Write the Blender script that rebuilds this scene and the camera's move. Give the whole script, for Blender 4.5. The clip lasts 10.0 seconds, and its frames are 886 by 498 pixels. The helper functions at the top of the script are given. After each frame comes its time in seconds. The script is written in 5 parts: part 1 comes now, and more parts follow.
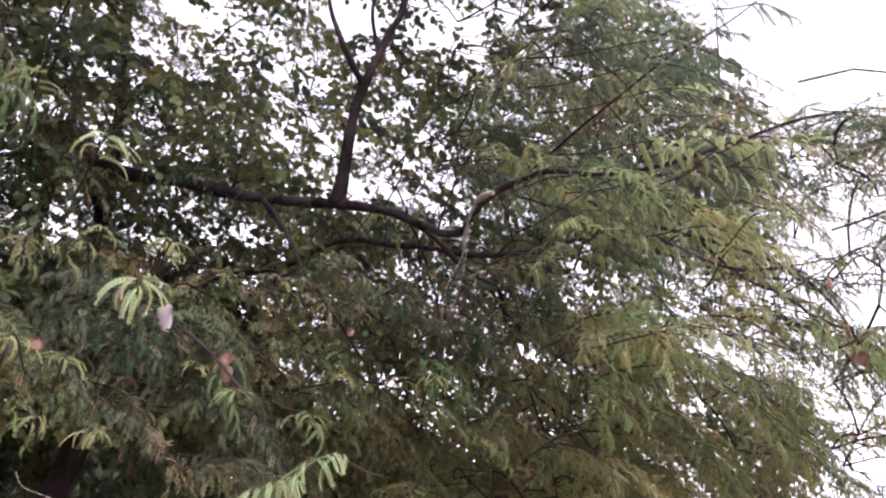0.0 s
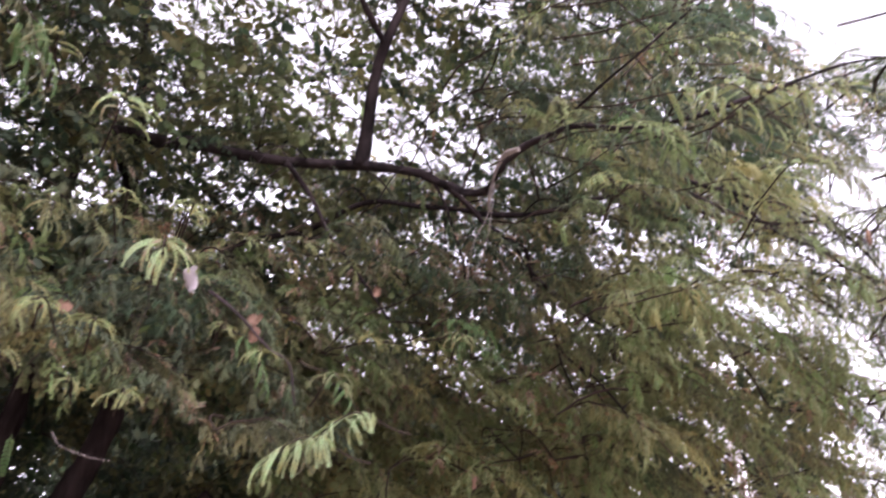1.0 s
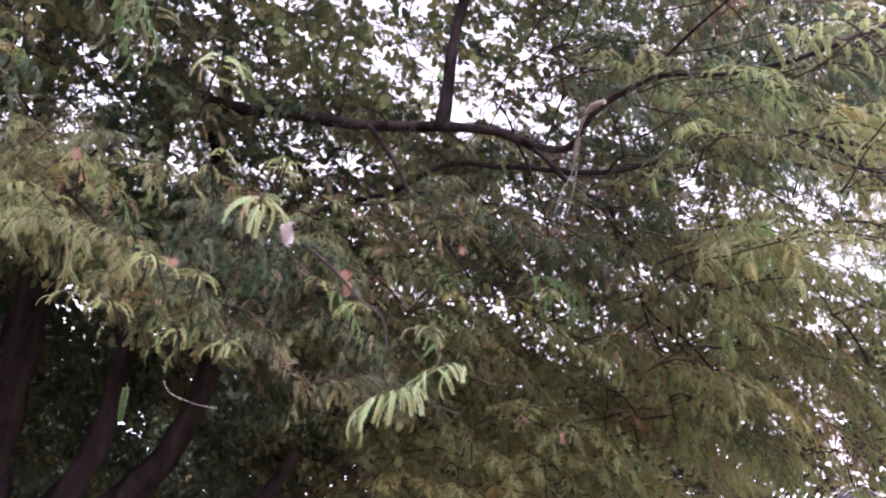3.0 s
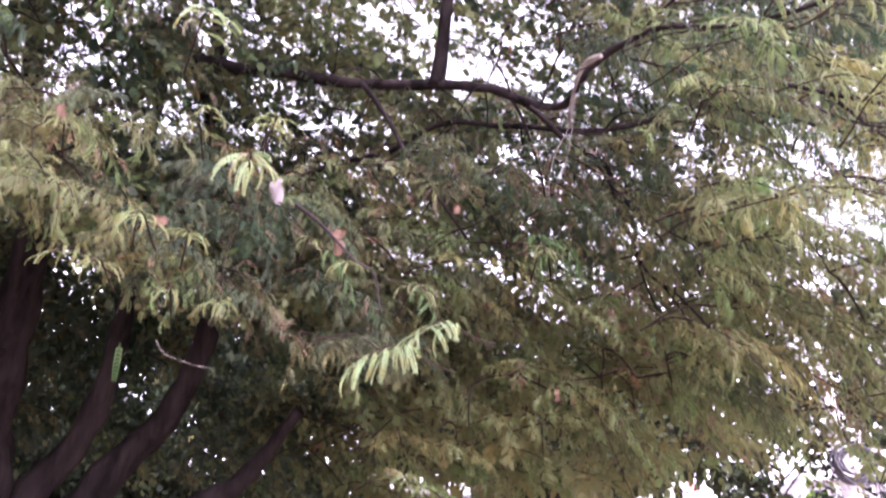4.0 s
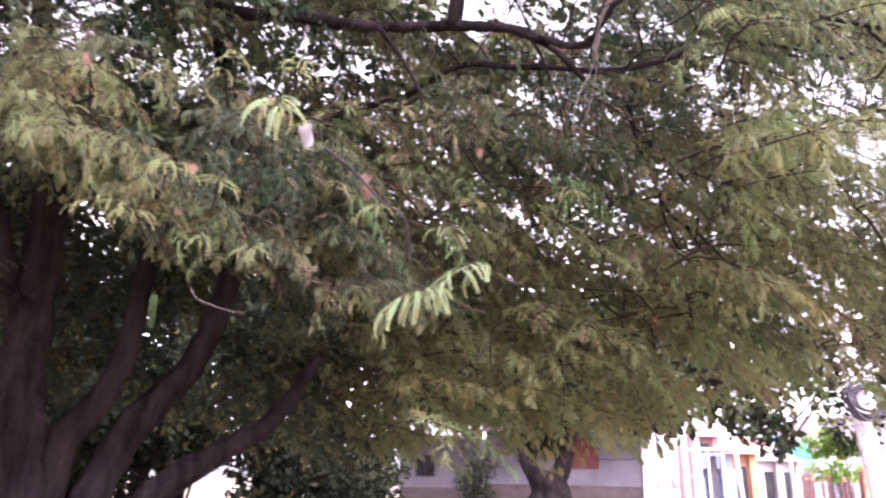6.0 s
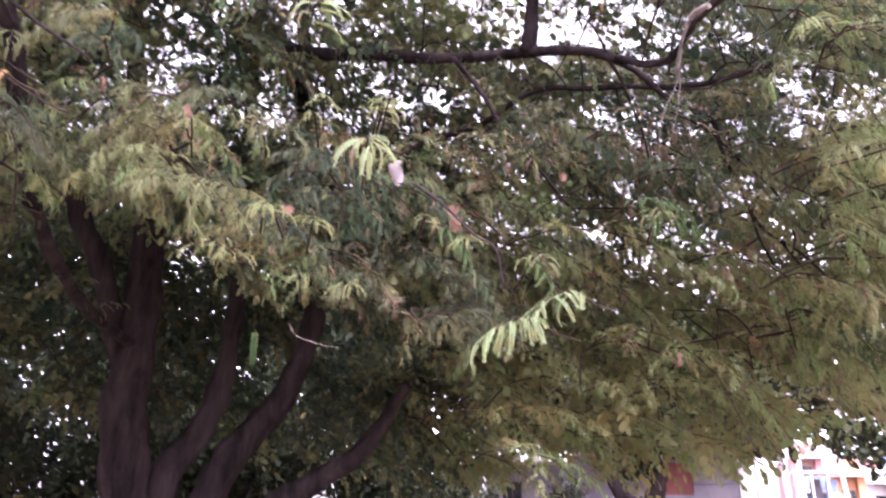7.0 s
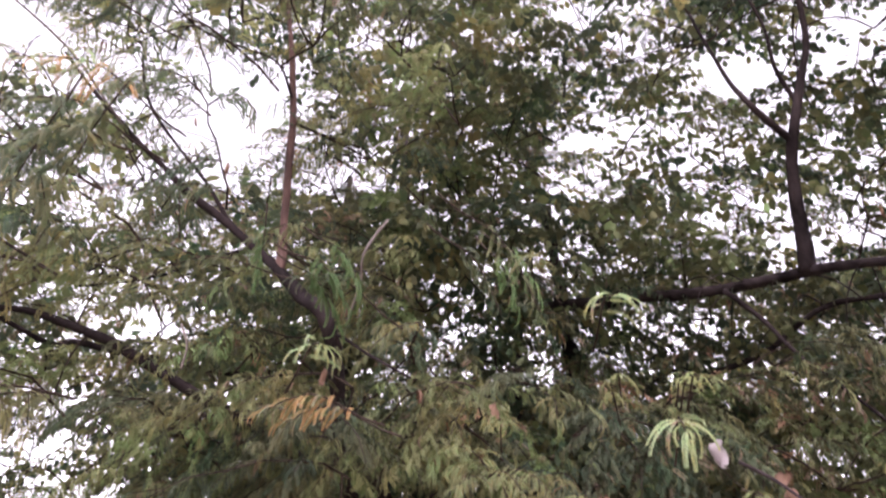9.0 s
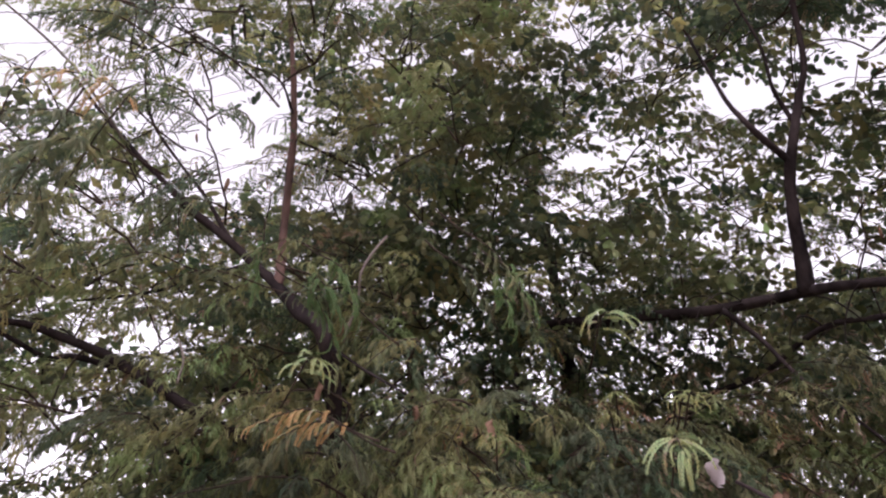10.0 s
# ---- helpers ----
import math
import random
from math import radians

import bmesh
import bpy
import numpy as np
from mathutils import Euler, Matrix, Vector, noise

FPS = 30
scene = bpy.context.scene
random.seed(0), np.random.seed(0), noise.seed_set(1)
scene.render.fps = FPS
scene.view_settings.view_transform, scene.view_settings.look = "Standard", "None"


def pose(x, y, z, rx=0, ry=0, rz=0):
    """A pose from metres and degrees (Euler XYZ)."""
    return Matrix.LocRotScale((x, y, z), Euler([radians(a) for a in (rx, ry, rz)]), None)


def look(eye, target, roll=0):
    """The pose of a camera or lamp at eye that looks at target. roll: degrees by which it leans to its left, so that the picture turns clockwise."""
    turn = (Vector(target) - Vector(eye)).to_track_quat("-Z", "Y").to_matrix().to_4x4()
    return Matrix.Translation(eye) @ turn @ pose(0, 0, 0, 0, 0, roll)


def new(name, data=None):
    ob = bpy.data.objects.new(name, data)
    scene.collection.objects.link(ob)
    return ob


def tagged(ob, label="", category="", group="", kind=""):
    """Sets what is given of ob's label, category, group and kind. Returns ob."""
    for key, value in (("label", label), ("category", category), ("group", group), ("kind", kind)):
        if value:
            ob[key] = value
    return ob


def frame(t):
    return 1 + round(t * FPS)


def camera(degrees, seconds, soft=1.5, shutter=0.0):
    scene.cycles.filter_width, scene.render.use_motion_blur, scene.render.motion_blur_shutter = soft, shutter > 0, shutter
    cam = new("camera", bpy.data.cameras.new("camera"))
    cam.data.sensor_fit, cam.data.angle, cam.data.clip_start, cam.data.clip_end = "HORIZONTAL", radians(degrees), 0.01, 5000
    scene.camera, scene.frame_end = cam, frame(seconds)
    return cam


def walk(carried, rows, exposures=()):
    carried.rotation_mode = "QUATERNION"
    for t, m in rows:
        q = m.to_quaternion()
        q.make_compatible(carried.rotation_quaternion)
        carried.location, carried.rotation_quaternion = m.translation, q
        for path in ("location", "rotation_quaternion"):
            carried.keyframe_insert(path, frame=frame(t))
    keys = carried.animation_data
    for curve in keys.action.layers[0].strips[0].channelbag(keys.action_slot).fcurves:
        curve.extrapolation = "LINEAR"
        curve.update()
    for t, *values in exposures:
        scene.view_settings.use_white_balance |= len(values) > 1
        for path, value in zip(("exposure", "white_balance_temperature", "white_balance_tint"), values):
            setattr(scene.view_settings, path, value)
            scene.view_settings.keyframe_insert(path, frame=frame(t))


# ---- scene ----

# ---------------------------------------------------------------- camera
cam = camera(63.4, 10.0, soft=2.25, shutter=0.85)
PATH = [
    (0.0, (0.000, -0.000, 1.650), (-0.012, 2.058, 2.884), 0.04),
    (0.5, (0.006, 0.025, 1.654), (-0.034, 2.099, 2.860), 0.26),
    (1.0, (0.002, 0.035, 1.650), (-0.098, 2.152, 2.778), 0.34),
    (1.5, (-0.014, 0.033, 1.634), (-0.226, 2.171, 2.704), 0.90),
    (2.0, (-0.029, 0.029, 1.629), (-0.316, 2.178, 2.659), 1.20),
    (2.5, (-0.040, 0.032, 1.612), (-0.393, 2.168, 2.646), 2.61),
    (4.0, (-0.019, 0.074, 1.606), (-0.375, 2.266, 2.516), 2.11),
    (4.5, (-0.025, 0.079, 1.592), (-0.336, 2.318, 2.399), 2.46),
    (5.0, (-0.040, 0.076, 1.582), (-0.322, 2.339, 2.331), 2.72),
    (5.2, (-0.057, 0.092, 1.579), (-0.350, 2.358, 2.315), 1.93),
    (6.3, (-0.087, 0.056, 1.591), (-0.478, 1.914, 2.220), 1.3),
    (6.5, (-0.109, 0.055, 1.592), (-0.553, 1.897, 2.234), 1.1),
    (7.0, (-0.116, 0.043, 1.604), (-0.649, 1.847, 2.283), 1.0),
    (7.5, (-0.132, 0.017, 1.605), (-0.718, 1.766, 2.378), 0.5),
    (8.0, (-0.191, -0.036, 1.718), (-0.995, 1.516, 2.689), 1.6),
    (8.5, (-0.209, -0.086, 1.748), (-1.189, 1.246, 2.872), 3.1),
    (9.0, (-0.193, -0.111, 1.749), (-1.217, 1.117, 2.950), 3.8),
    (9.5, (-0.180, -0.110, 1.750), (-1.193, 1.082, 2.996), 4.5),
    (10.0, (-0.186, -0.103, 1.741), (-1.194, 1.098, 2.983), 4.4),
]
EXPOSURES = [
    (0.0, 2.42, 6280, 33), (1.0, 2.46, 6270, 33), (1.5, 2.46, 6240, 35), (2.5, 2.47, 6170, 37), (4.0, 3.16, 6030, 41), (4.5, 3.09, 6060, 41), (5.0, 3.05, 6080, 40), (6.5, 3.07, 6160, 41), (7.5, 3.13, 6000, 41),
    (8.0, 2.98, 6330, 37), (8.5, 2.98, 6420, 35), (9.0, 2.47, 6440, 32), (9.5, 1.9, 6500, 29), (10.0, 1.8, 6500, 29)]
walk(cam, [(t, look(eye, target, roll)) for t, eye, target, roll in PATH], EXPOSURES)

# ---------------------------------------------------------------- world and light
world = bpy.data.worlds.new("hazy_sky")
scene.world = world
world.use_nodes = True
wn, wl = world.node_tree.nodes, world.node_tree.links
wn.clear()
sky = wn.new("ShaderNodeTexSky")
sky.sky_type, sky.sun_disc = "NISHITA", False
sky.sun_elevation, sky.sun_rotation = radians(43), radians(151)
sky.air_density, sky.dust_density, sky.ozone_density = 1.0, 3.0, 1.0
haze = wn.new("ShaderNodeHueSaturation")
haze.inputs["Saturation"].default_value = 0.12
back = wn.new("ShaderNodeBackground")
back.inputs["Strength"].default_value = 0.15
wout = wn.new("ShaderNodeOutputWorld")
wl.new(sky.outputs[0], haze.inputs["Color"])
wl.new(haze.outputs[0], back.inputs["Color"])
wl.new(back.outputs[0], wout.inputs["Surface"])

sun_data = bpy.data.lights.new("sun", "SUN")
sun_data.energy, sun_data.angle, sun_data.color = 0.55, radians(45), (1.0, 0.97, 0.93)
sun = new("sun", sun_data)
sun.matrix_world = look((5, -6, 12), (0, 2, 2))


# ---------------------------------------------------------------- materials
def material(name):
    m = bpy.data.materials.new(name)
    m.use_nodes = True
    n, l = m.node_tree.nodes, m.node_tree.links
    return m, n, l, n["Principled BSDF"]


def ramp(n, stops):
    r = n.new("ShaderNodeValToRGB")
    e = r.color_ramp.elements
    while len(e) < len(stops):
        e.new(0.5)
    for el, (p, c) in zip(e, stops):
        el.position, el.color = p, (*c, 1)
    return r


def rough_surface(name, dark, light, scale=6.0, rough=0.85, bump=0.3, fine=40.0, stretch=(1, 1, 1), sheen=0.25):
    """A weathered matt surface: stains at one scale, grain at another."""
    m, n, l, p = material(name)
    co = n.new("ShaderNodeTexCoord")
    mp = n.new("ShaderNodeMapping")
    mp.inputs["Scale"].default_value = stretch
    l.new(co.outputs["Object"], mp.inputs["Vector"])
    a, b = n.new("ShaderNodeTexNoise"), n.new("ShaderNodeTexNoise")
    a.inputs["Scale"].default_value, a.inputs["Detail"].default_value = scale, 6
    b.inputs["Scale"].default_value, b.inputs["Detail"].default_value = fine, 5
    mix = n.new("ShaderNodeMath")
    mix.operation = "MULTIPLY_ADD"
    mix.inputs[1].default_value = 0.4
    for t in (a, b):
        l.new(mp.outputs[0], t.inputs["Vector"])
    l.new(b.outputs["Fac"], mix.inputs[0])
    l.new(a.outputs["Fac"], mix.inputs[2])
    r = ramp(n, [(0.5, dark), (0.9, light)])
    l.new(mix.outputs[0], r.inputs[0])
    l.new(r.outputs[0], p.inputs["Base Color"])
    p.inputs["Roughness"].default_value = rough
    p.inputs["Specular IOR Level"].default_value = sheen
    bp = n.new("ShaderNodeBump")
    bp.inputs["Strength"].default_value = bump
    bp.inputs["Distance"].default_value = 0.02
    l.new(mix.outputs[0], bp.inputs["Height"])
    l.new(bp.outputs[0], p.inputs["Normal"])
    return m


def foliage(name, stops, through_light=0.3, rough=0.55, gloss=0.35, pass_tint=(1.0, 1.0, 1.0)):
    """Leaves: the colour follows each leaf's age, with a fine mottle; part of the light passes through."""
    m, n, l, p = material(name)
    at = n.new("ShaderNodeAttribute")
    at.attribute_name = "age"
    co = n.new("ShaderNodeTexCoord")
    a = n.new("ShaderNodeTexNoise")
    a.inputs["Scale"].default_value, a.inputs["Detail"].default_value = 14.0, 3
    l.new(co.outputs["Object"], a.inputs["Vector"])
    ad = n.new("ShaderNodeMath")
    ad.operation = "MULTIPLY_ADD"
    ad.inputs[1].default_value = 0.08
    l.new(a.outputs["Fac"], ad.inputs[0])
    sb = n.new("ShaderNodeMath")
    sb.operation = "SUBTRACT"
    sb.inputs[1].default_value = 0.04
    l.new(at.outputs["Fac"], sb.inputs[0])
    l.new(sb.outputs[0], ad.inputs[2])
    r = ramp(n, stops)
    l.new(ad.outputs[0], r.inputs[0])
    wide = n.new("ShaderNodeTexNoise")
    wide.inputs["Scale"].default_value, wide.inputs["Detail"].default_value = 2.6, 4
    l.new(co.outputs["Object"], wide.inputs["Vector"])
    hue = ramp(n, [(0.34, (1.20, 0.98, 0.82)), (0.5, (1.0, 1.0, 1.0)), (0.66, (0.80, 1.05, 0.84))])
    l.new(wide.outputs["Fac"], hue.inputs[0])
    tint = n.new("ShaderNodeMix")
    tint.data_type, tint.blend_type = "RGBA", "MULTIPLY"
    tint.inputs["Factor"].default_value = 1.0
    l.new(r.outputs[0], tint.inputs["A"])
    l.new(hue.outputs[0], tint.inputs["B"])
    l.new(tint.outputs["Result"], p.inputs["Base Color"])
    p.inputs["Roughness"].default_value = rough
    p.inputs["Specular IOR Level"].default_value = gloss
    tr = n.new("ShaderNodeBsdfTranslucent")
    glow = n.new("ShaderNodeMix")
    glow.data_type, glow.blend_type = "RGBA", "MULTIPLY"
    glow.inputs["Factor"].default_value = 1.0
    glow.inputs["B"].default_value = (*pass_tint, 1)
    l.new(tint.outputs["Result"], glow.inputs["A"])
    l.new(glow.outputs["Result"], tr.inputs["Color"])
    mx = n.new("ShaderNodeMixShader")
    mx.inputs[0].default_value = through_light
    l.new(p.outputs[0], mx.inputs[1])
    l.new(tr.outputs[0], mx.inputs[2])
    l.new(mx.outputs[0], n["Material Output"].inputs["Surface"])
    return m


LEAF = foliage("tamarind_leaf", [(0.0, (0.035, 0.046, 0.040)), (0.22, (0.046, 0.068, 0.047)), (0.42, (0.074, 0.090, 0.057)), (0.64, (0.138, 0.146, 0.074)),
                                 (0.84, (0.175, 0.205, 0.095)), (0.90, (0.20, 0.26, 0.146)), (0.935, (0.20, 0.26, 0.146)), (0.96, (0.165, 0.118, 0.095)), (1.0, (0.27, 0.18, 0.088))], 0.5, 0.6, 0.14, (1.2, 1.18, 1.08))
FRESH = foliage("fresh_green_leaf", [(0.0, (0.040, 0.072, 0.034)), (0.5, (0.075, 0.122, 0.052)), (1.0, (0.13, 0.18, 0.07))], 0.5, 0.6, 0.14, (1.1, 1.2, 1.0))
# below real leaf colour: the shade under the crown is put into it
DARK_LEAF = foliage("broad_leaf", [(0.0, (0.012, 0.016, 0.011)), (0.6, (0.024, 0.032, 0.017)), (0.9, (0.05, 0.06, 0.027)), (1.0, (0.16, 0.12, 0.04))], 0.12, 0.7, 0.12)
PALM_LEAF = foliage("banana_leaf", [(0.0, (0.06, 0.13, 0.03)), (0.6, (0.17, 0.28, 0.06)), (1.0, (0.34, 0.40, 0.10))], 0.45, 0.4)
# darker than real bark, with part of the crown's shade in the colour
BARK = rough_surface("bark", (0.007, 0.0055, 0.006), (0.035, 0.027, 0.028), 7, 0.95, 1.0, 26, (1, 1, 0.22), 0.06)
REDBARK = rough_surface("reddish_bark", (0.035, 0.020, 0.018), (0.12, 0.068, 0.056), 6, 0.85, 0.6, 30, (1, 1, 0.4))
TWIG = rough_surface("twig_bark", (0.013, 0.010, 0.008), (0.04, 0.028, 0.022), 12, 0.85, 0.4, sheen=0.1)
DEADWOOD = rough_surface("pale_dead_wood", (0.08, 0.07, 0.065), (0.21, 0.185, 0.17), 12, 0.9, 0.4)
POD = rough_surface("pod_shell", (0.06, 0.035, 0.022), (0.16, 0.09, 0.055), 20, 0.7, 0.4)
DRY = rough_surface("dry_leaf", (0.09, 0.05, 0.035), (0.19, 0.115, 0.08), 14, 0.8, 0.3)
PALE_DRY = rough_surface("pale_dry_leaf", (0.22, 0.19, 0.20), (0.40, 0.36, 0.37), 14, 0.8, 0.3)
# pale so that the mostly unseen ground throws light up into the foliage
EARTH = rough_surface("earth", (0.19, 0.145, 0.11), (0.36, 0.29, 0.23), 0.8, 0.95, 0.6, 14)
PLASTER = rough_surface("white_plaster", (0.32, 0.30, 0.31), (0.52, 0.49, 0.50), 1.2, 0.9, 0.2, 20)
# far darker than the plaster: the trees' shade on the house is put into it
SHADED_PLASTER = rough_surface("shaded_grey_plaster", (0.08, 0.074, 0.088), (0.135, 0.126, 0.145), 1.0, 0.9, 0.2, 20)
PINK = rough_surface("pink_paint", (0.32, 0.15, 0.14), (0.42, 0.22, 0.21), 1.0, 0.8, 0.15, 12)
ORANGE = rough_surface("peach_paint", (0.38, 0.17, 0.09), (0.48, 0.25, 0.14), 1.0, 0.7, 0.15, 12)
BLUE = rough_surface("blue_paint", (0.12, 0.17, 0.28), (0.20, 0.26, 0.37), 1.5, 0.6, 0.1, 12)
TEAL = rough_surface("teal_tarpaulin", (0.05, 0.42, 0.34), (0.14, 0.62, 0.50), 2.0, 0.5, 0.3, 10)
GREEN = rough_surface("green_tarpaulin", (0.10, 0.42, 0.12), (0.30, 0.62, 0.20), 2.0, 0.5, 0.3, 10)
RED = rough_surface("red_brown_paint", (0.085, 0.024, 0.022), (0.15, 0.046, 0.040), 2.0, 0.6, 0.2, 20)
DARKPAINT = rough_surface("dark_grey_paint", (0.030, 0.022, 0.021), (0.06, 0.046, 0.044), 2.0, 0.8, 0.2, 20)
TILE = rough_surface("clay_tile", (0.25, 0.10, 0.06), (0.46, 0.22, 0.13), 3.0, 0.85, 0.3, 20)
CONCRETE = rough_surface("pale_concrete", (0.30, 0.28, 0.29), (0.52, 0.49, 0.50), 3.0, 0.9, 0.3, 30, (1, 1, 0.4))
# dark so that the added yard walls throw no light on the trunk
DARK_BLOCKER = rough_surface("dark_light_blocker", (0.05, 0.05, 0.04), (0.14, 0.13, 0.11), 0.9, 0.9, 0.3, 12)
WHITEWASH = rough_surface("whitewashed_concrete", (0.44, 0.42, 0.43), (0.78, 0.76, 0.77), 5.0, 0.9, 0.3, 30, (1, 1, 0.3))
METAL = rough_surface("grey_metal", (0.20, 0.20, 0.21), (0.40, 0.39, 0.40), 6.0, 0.5, 0.1, 40)
CABLE = rough_surface("black_cable", (0.025, 0.023, 0.028), (0.075, 0.07, 0.08), 20, 0.5, 0.1)
DARKGLASS = rough_surface("dark_window", (0.01, 0.011, 0.012), (0.035, 0.037, 0.04), 2.0, 0.2, 0.02)


# ---------------------------------------------------------------- builders
def part(name, bm, mat, parent=None, label=""):
    me = bpy.data.meshes.new(name)
    bm.to_mesh(me)
    bm.free()
    ob = new(name, me)
    me.materials.append(mat)
    ob.parent = parent
    if label:
        ob["label"] = label
    return ob


def thing(name, at, label, category, group="", kind=""):
    ob = new(name)
    ob.location = at
    ob.empty_display_size = 0.2
    return tagged(ob, label, category, group, kind)


def box(bm, lo, hi, bevel=0.0, turn=None):
    lo, hi = Vector(lo), Vector(hi)
    r = bmesh.ops.create_cube(bm, size=1)
    bmesh.ops.scale(bm, vec=hi - lo, verts=r["verts"])
    if bevel:
        es = list({e for v in r["verts"] for e in v.link_edges})
        q = bmesh.ops.bevel(bm, geom=es, offset=bevel, segments=2, affect="EDGES")
        vs = list({v for f in q["faces"] for v in f.verts} | {v for v in r["verts"] if v.is_valid})
    else:
        vs = r["verts"]
    if turn is not None:
        bmesh.ops.transform(bm, matrix=turn, verts=vs)
    bmesh.ops.translate(bm, vec=(lo + hi) / 2, verts=vs)
    return vs


def box_part(name, lo, hi, mat, parent, bevel=0.0, label=""):
    bm = bmesh.new()
    box(bm, lo, hi, bevel)
    return part(name, bm, mat, parent, label)


def spline(pts, steps=6):
    """A smooth line through the points, as an array."""
    p = np.array(pts, float)
    p = np.vstack([2 * p[0] - p[1], p, 2 * p[-1] - p[-2]])
    out = []
    for i in range(1, len(p) - 2):
        for k in range(steps):
            u = k / steps
            out.append(0.5 * (2 * p[i] + (p[i + 1] - p[i - 1]) * u + (2 * p[i - 1] - 5 * p[i] + 4 * p[i + 1] - p[i + 2]) * u * u
                              + (3 * p[i] - p[i - 1] - 3 * p[i + 1] + p[i + 2]) * u ** 3))
    out.append(p[-2])
    return np.array(out)


def tube(bm, line, radii, sides=10, gnarl=0.0):
    """A closed tapered tube along a line, with an uneven skin."""
    rings = []
    ref = Vector((0.31, 0.77, 0.55))
    for i, c in enumerate(line):
        d = Vector(line[min(i + 1, len(line) - 1)]) - Vector(line[max(i - 1, 0)])
        d.normalize()
        a = (ref - d * ref.dot(d)).normalized()
        b = d.cross(a)
        ref = a
        ring = []
        for k in range(sides):
            w = 2 * math.pi * k / sides
            o = a * math.cos(w) + b * math.sin(w)
            g = 1 + gnarl * noise.noise(Vector(c) * 3.1 + o * 1.3) + 0.5 * gnarl * noise.noise(Vector(c) * 9.0 + o * 2.0)
            ring.append(bm.verts.new(Vector(c) + o * radii[i] * g))
        rings.append(ring)
    for p, q in zip(rings, rings[1:]):
        for k in range(sides):
            f = bm.faces.new((p[k], p[(k + 1) % sides], q[(k + 1) % sides], q[k]))
            f.smooth = True
    bm.faces.new(rings[0][::-1])
    bm.faces.new(rings[-1])


def limb(name, pts, r0, r1, mat, parent, label="", sides=12, gnarl=0.25, wobble=0.0):
    line = spline(pts, 7)
    if wobble:
        for i in range(1, len(line) - 1):
            line[i] += np.array(noise.noise_vector(Vector(line[i]) * 2.3)) * wobble
    n = len(line)
    radii = [r0 + (r1 - r0) * (i / (n - 1)) ** 0.8 for i in range(n)]
    bm = bmesh.new()
    tube(bm, line, radii, sides, gnarl)
    part(name, bm, mat, parent, label)
    return line, radii


def mesh_from_arrays(name, verts, quads, age=None):
    me = bpy.data.meshes.new(name)
    me.vertices.add(len(verts))
    me.vertices.foreach_set("co", np.ascontiguousarray(verts, dtype=np.float32).ravel())
    me.loops.add(quads.size)
    me.loops.foreach_set("vertex_index", np.ascontiguousarray(quads, dtype=np.int32).ravel())
    me.polygons.add(len(quads))
    me.polygons.foreach_set("loop_start", np.arange(0, quads.size, quads.shape[1], dtype=np.int32))
    if age is not None:
        me.attributes.new("age", "FLOAT", "POINT").data.foreach_set("value", np.ascontiguousarray(age, dtype=np.float32))
    me.update(calc_edges=True)
    return me


def array_part(name, me, mat, parent, label="", kind=""):
    ob = new(name, me)
    me.materials.append(mat)
    ob.parent = parent
    return tagged(ob, label, kind=kind)


def pinnate_leaf(pairs, arch, fold, width=0.125, rachis=True):
    """One feathery leaf of unit length: a rachis that arches downwards with pairs of small oblong leaflets."""
    def at(s):
        a = arch * s
        return np.array([math.sin(a) / arch, 0, -(1 - math.cos(a)) / arch])
    v, q = [], []
    step = 0.9 / pairs
    for i in range(pairs):
        s = 0.09 + step * (i + 0.5)
        c = at(s)
        t = at(s + 0.01) - c
        t /= np.linalg.norm(t)
        up = np.array([-t[2], 0, t[0]])
        w = width * (0.7 + 0.3 * math.sin(math.pi * min(1, s + 0.1)))
        for side in (-1, 1):
            out = np.array([0, side * math.cos(fold), 0]) - up * math.sin(fold) + t * 0.3
            out /= np.linalg.norm(out)
            h = t * step * 0.5
            k = len(v)
            v += [c - h, c + out * w * 0.8 - h * 0.95, c + out * w + h * 0.25, c + out * w * 0.55 + h]
            q.append((k, k + 1, k + 2, k + 3) if side > 0 else (k, k + 3, k + 2, k + 1))
    for a, b in ((0, 0.5), (0.5, 1.0)) if rachis else ():
        k = len(v)
        e = np.array([0, 0.009, 0])
        v += [at(a) - e, at(a) + e, at(b) + e, at(b) - e]
        q.append((k, k + 1, k + 2, k + 3))
    return np.array(v), np.array(q)


def strip_leaf(arch, width):
    """A feathery leaf as it reads deep in the crown: a narrow arching blade in two folded halves, of unit length."""
    def at(s, w):
        a = arch * s
        return np.array([math.sin(a) / arch, w, -(1 - math.cos(a)) / arch - 0.35 * abs(w)])
    v = [at(0.08, 0), at(0.3, width), at(0.75, width * 0.85), at(1.0, 0), at(0.7, -width), at(0.35, -width * 0.9)]
    return np.array(v), np.array([(0, 1, 2, 3), (0, 3, 4, 5)])


FINE = [pinnate_leaf(7, a, f, 0.118, False) for a, f in ((1.1, 0.3), (1.6, 0.45), (2.1, 0.55), (1.3, 0.25))]
YOUNG_LEAF = [pinnate_leaf(11, a, f, 0.085) for a, f in ((1.1, 0.45), (1.5, 0.55), (2.0, 0.6), (0.8, 0.4))]
COARSE = [pinnate_leaf(3, a, f, 0.18, False) for a, f in ((0.5, 0.3), (1.2, 0.5), (1.8, 0.6), (0.8, 0.15))]
STRIP = [strip_leaf(a, w) for a, w in ((0.6, 0.23), (1.2, 0.27), (1.8, 0.25), (0.9, 0.31))]


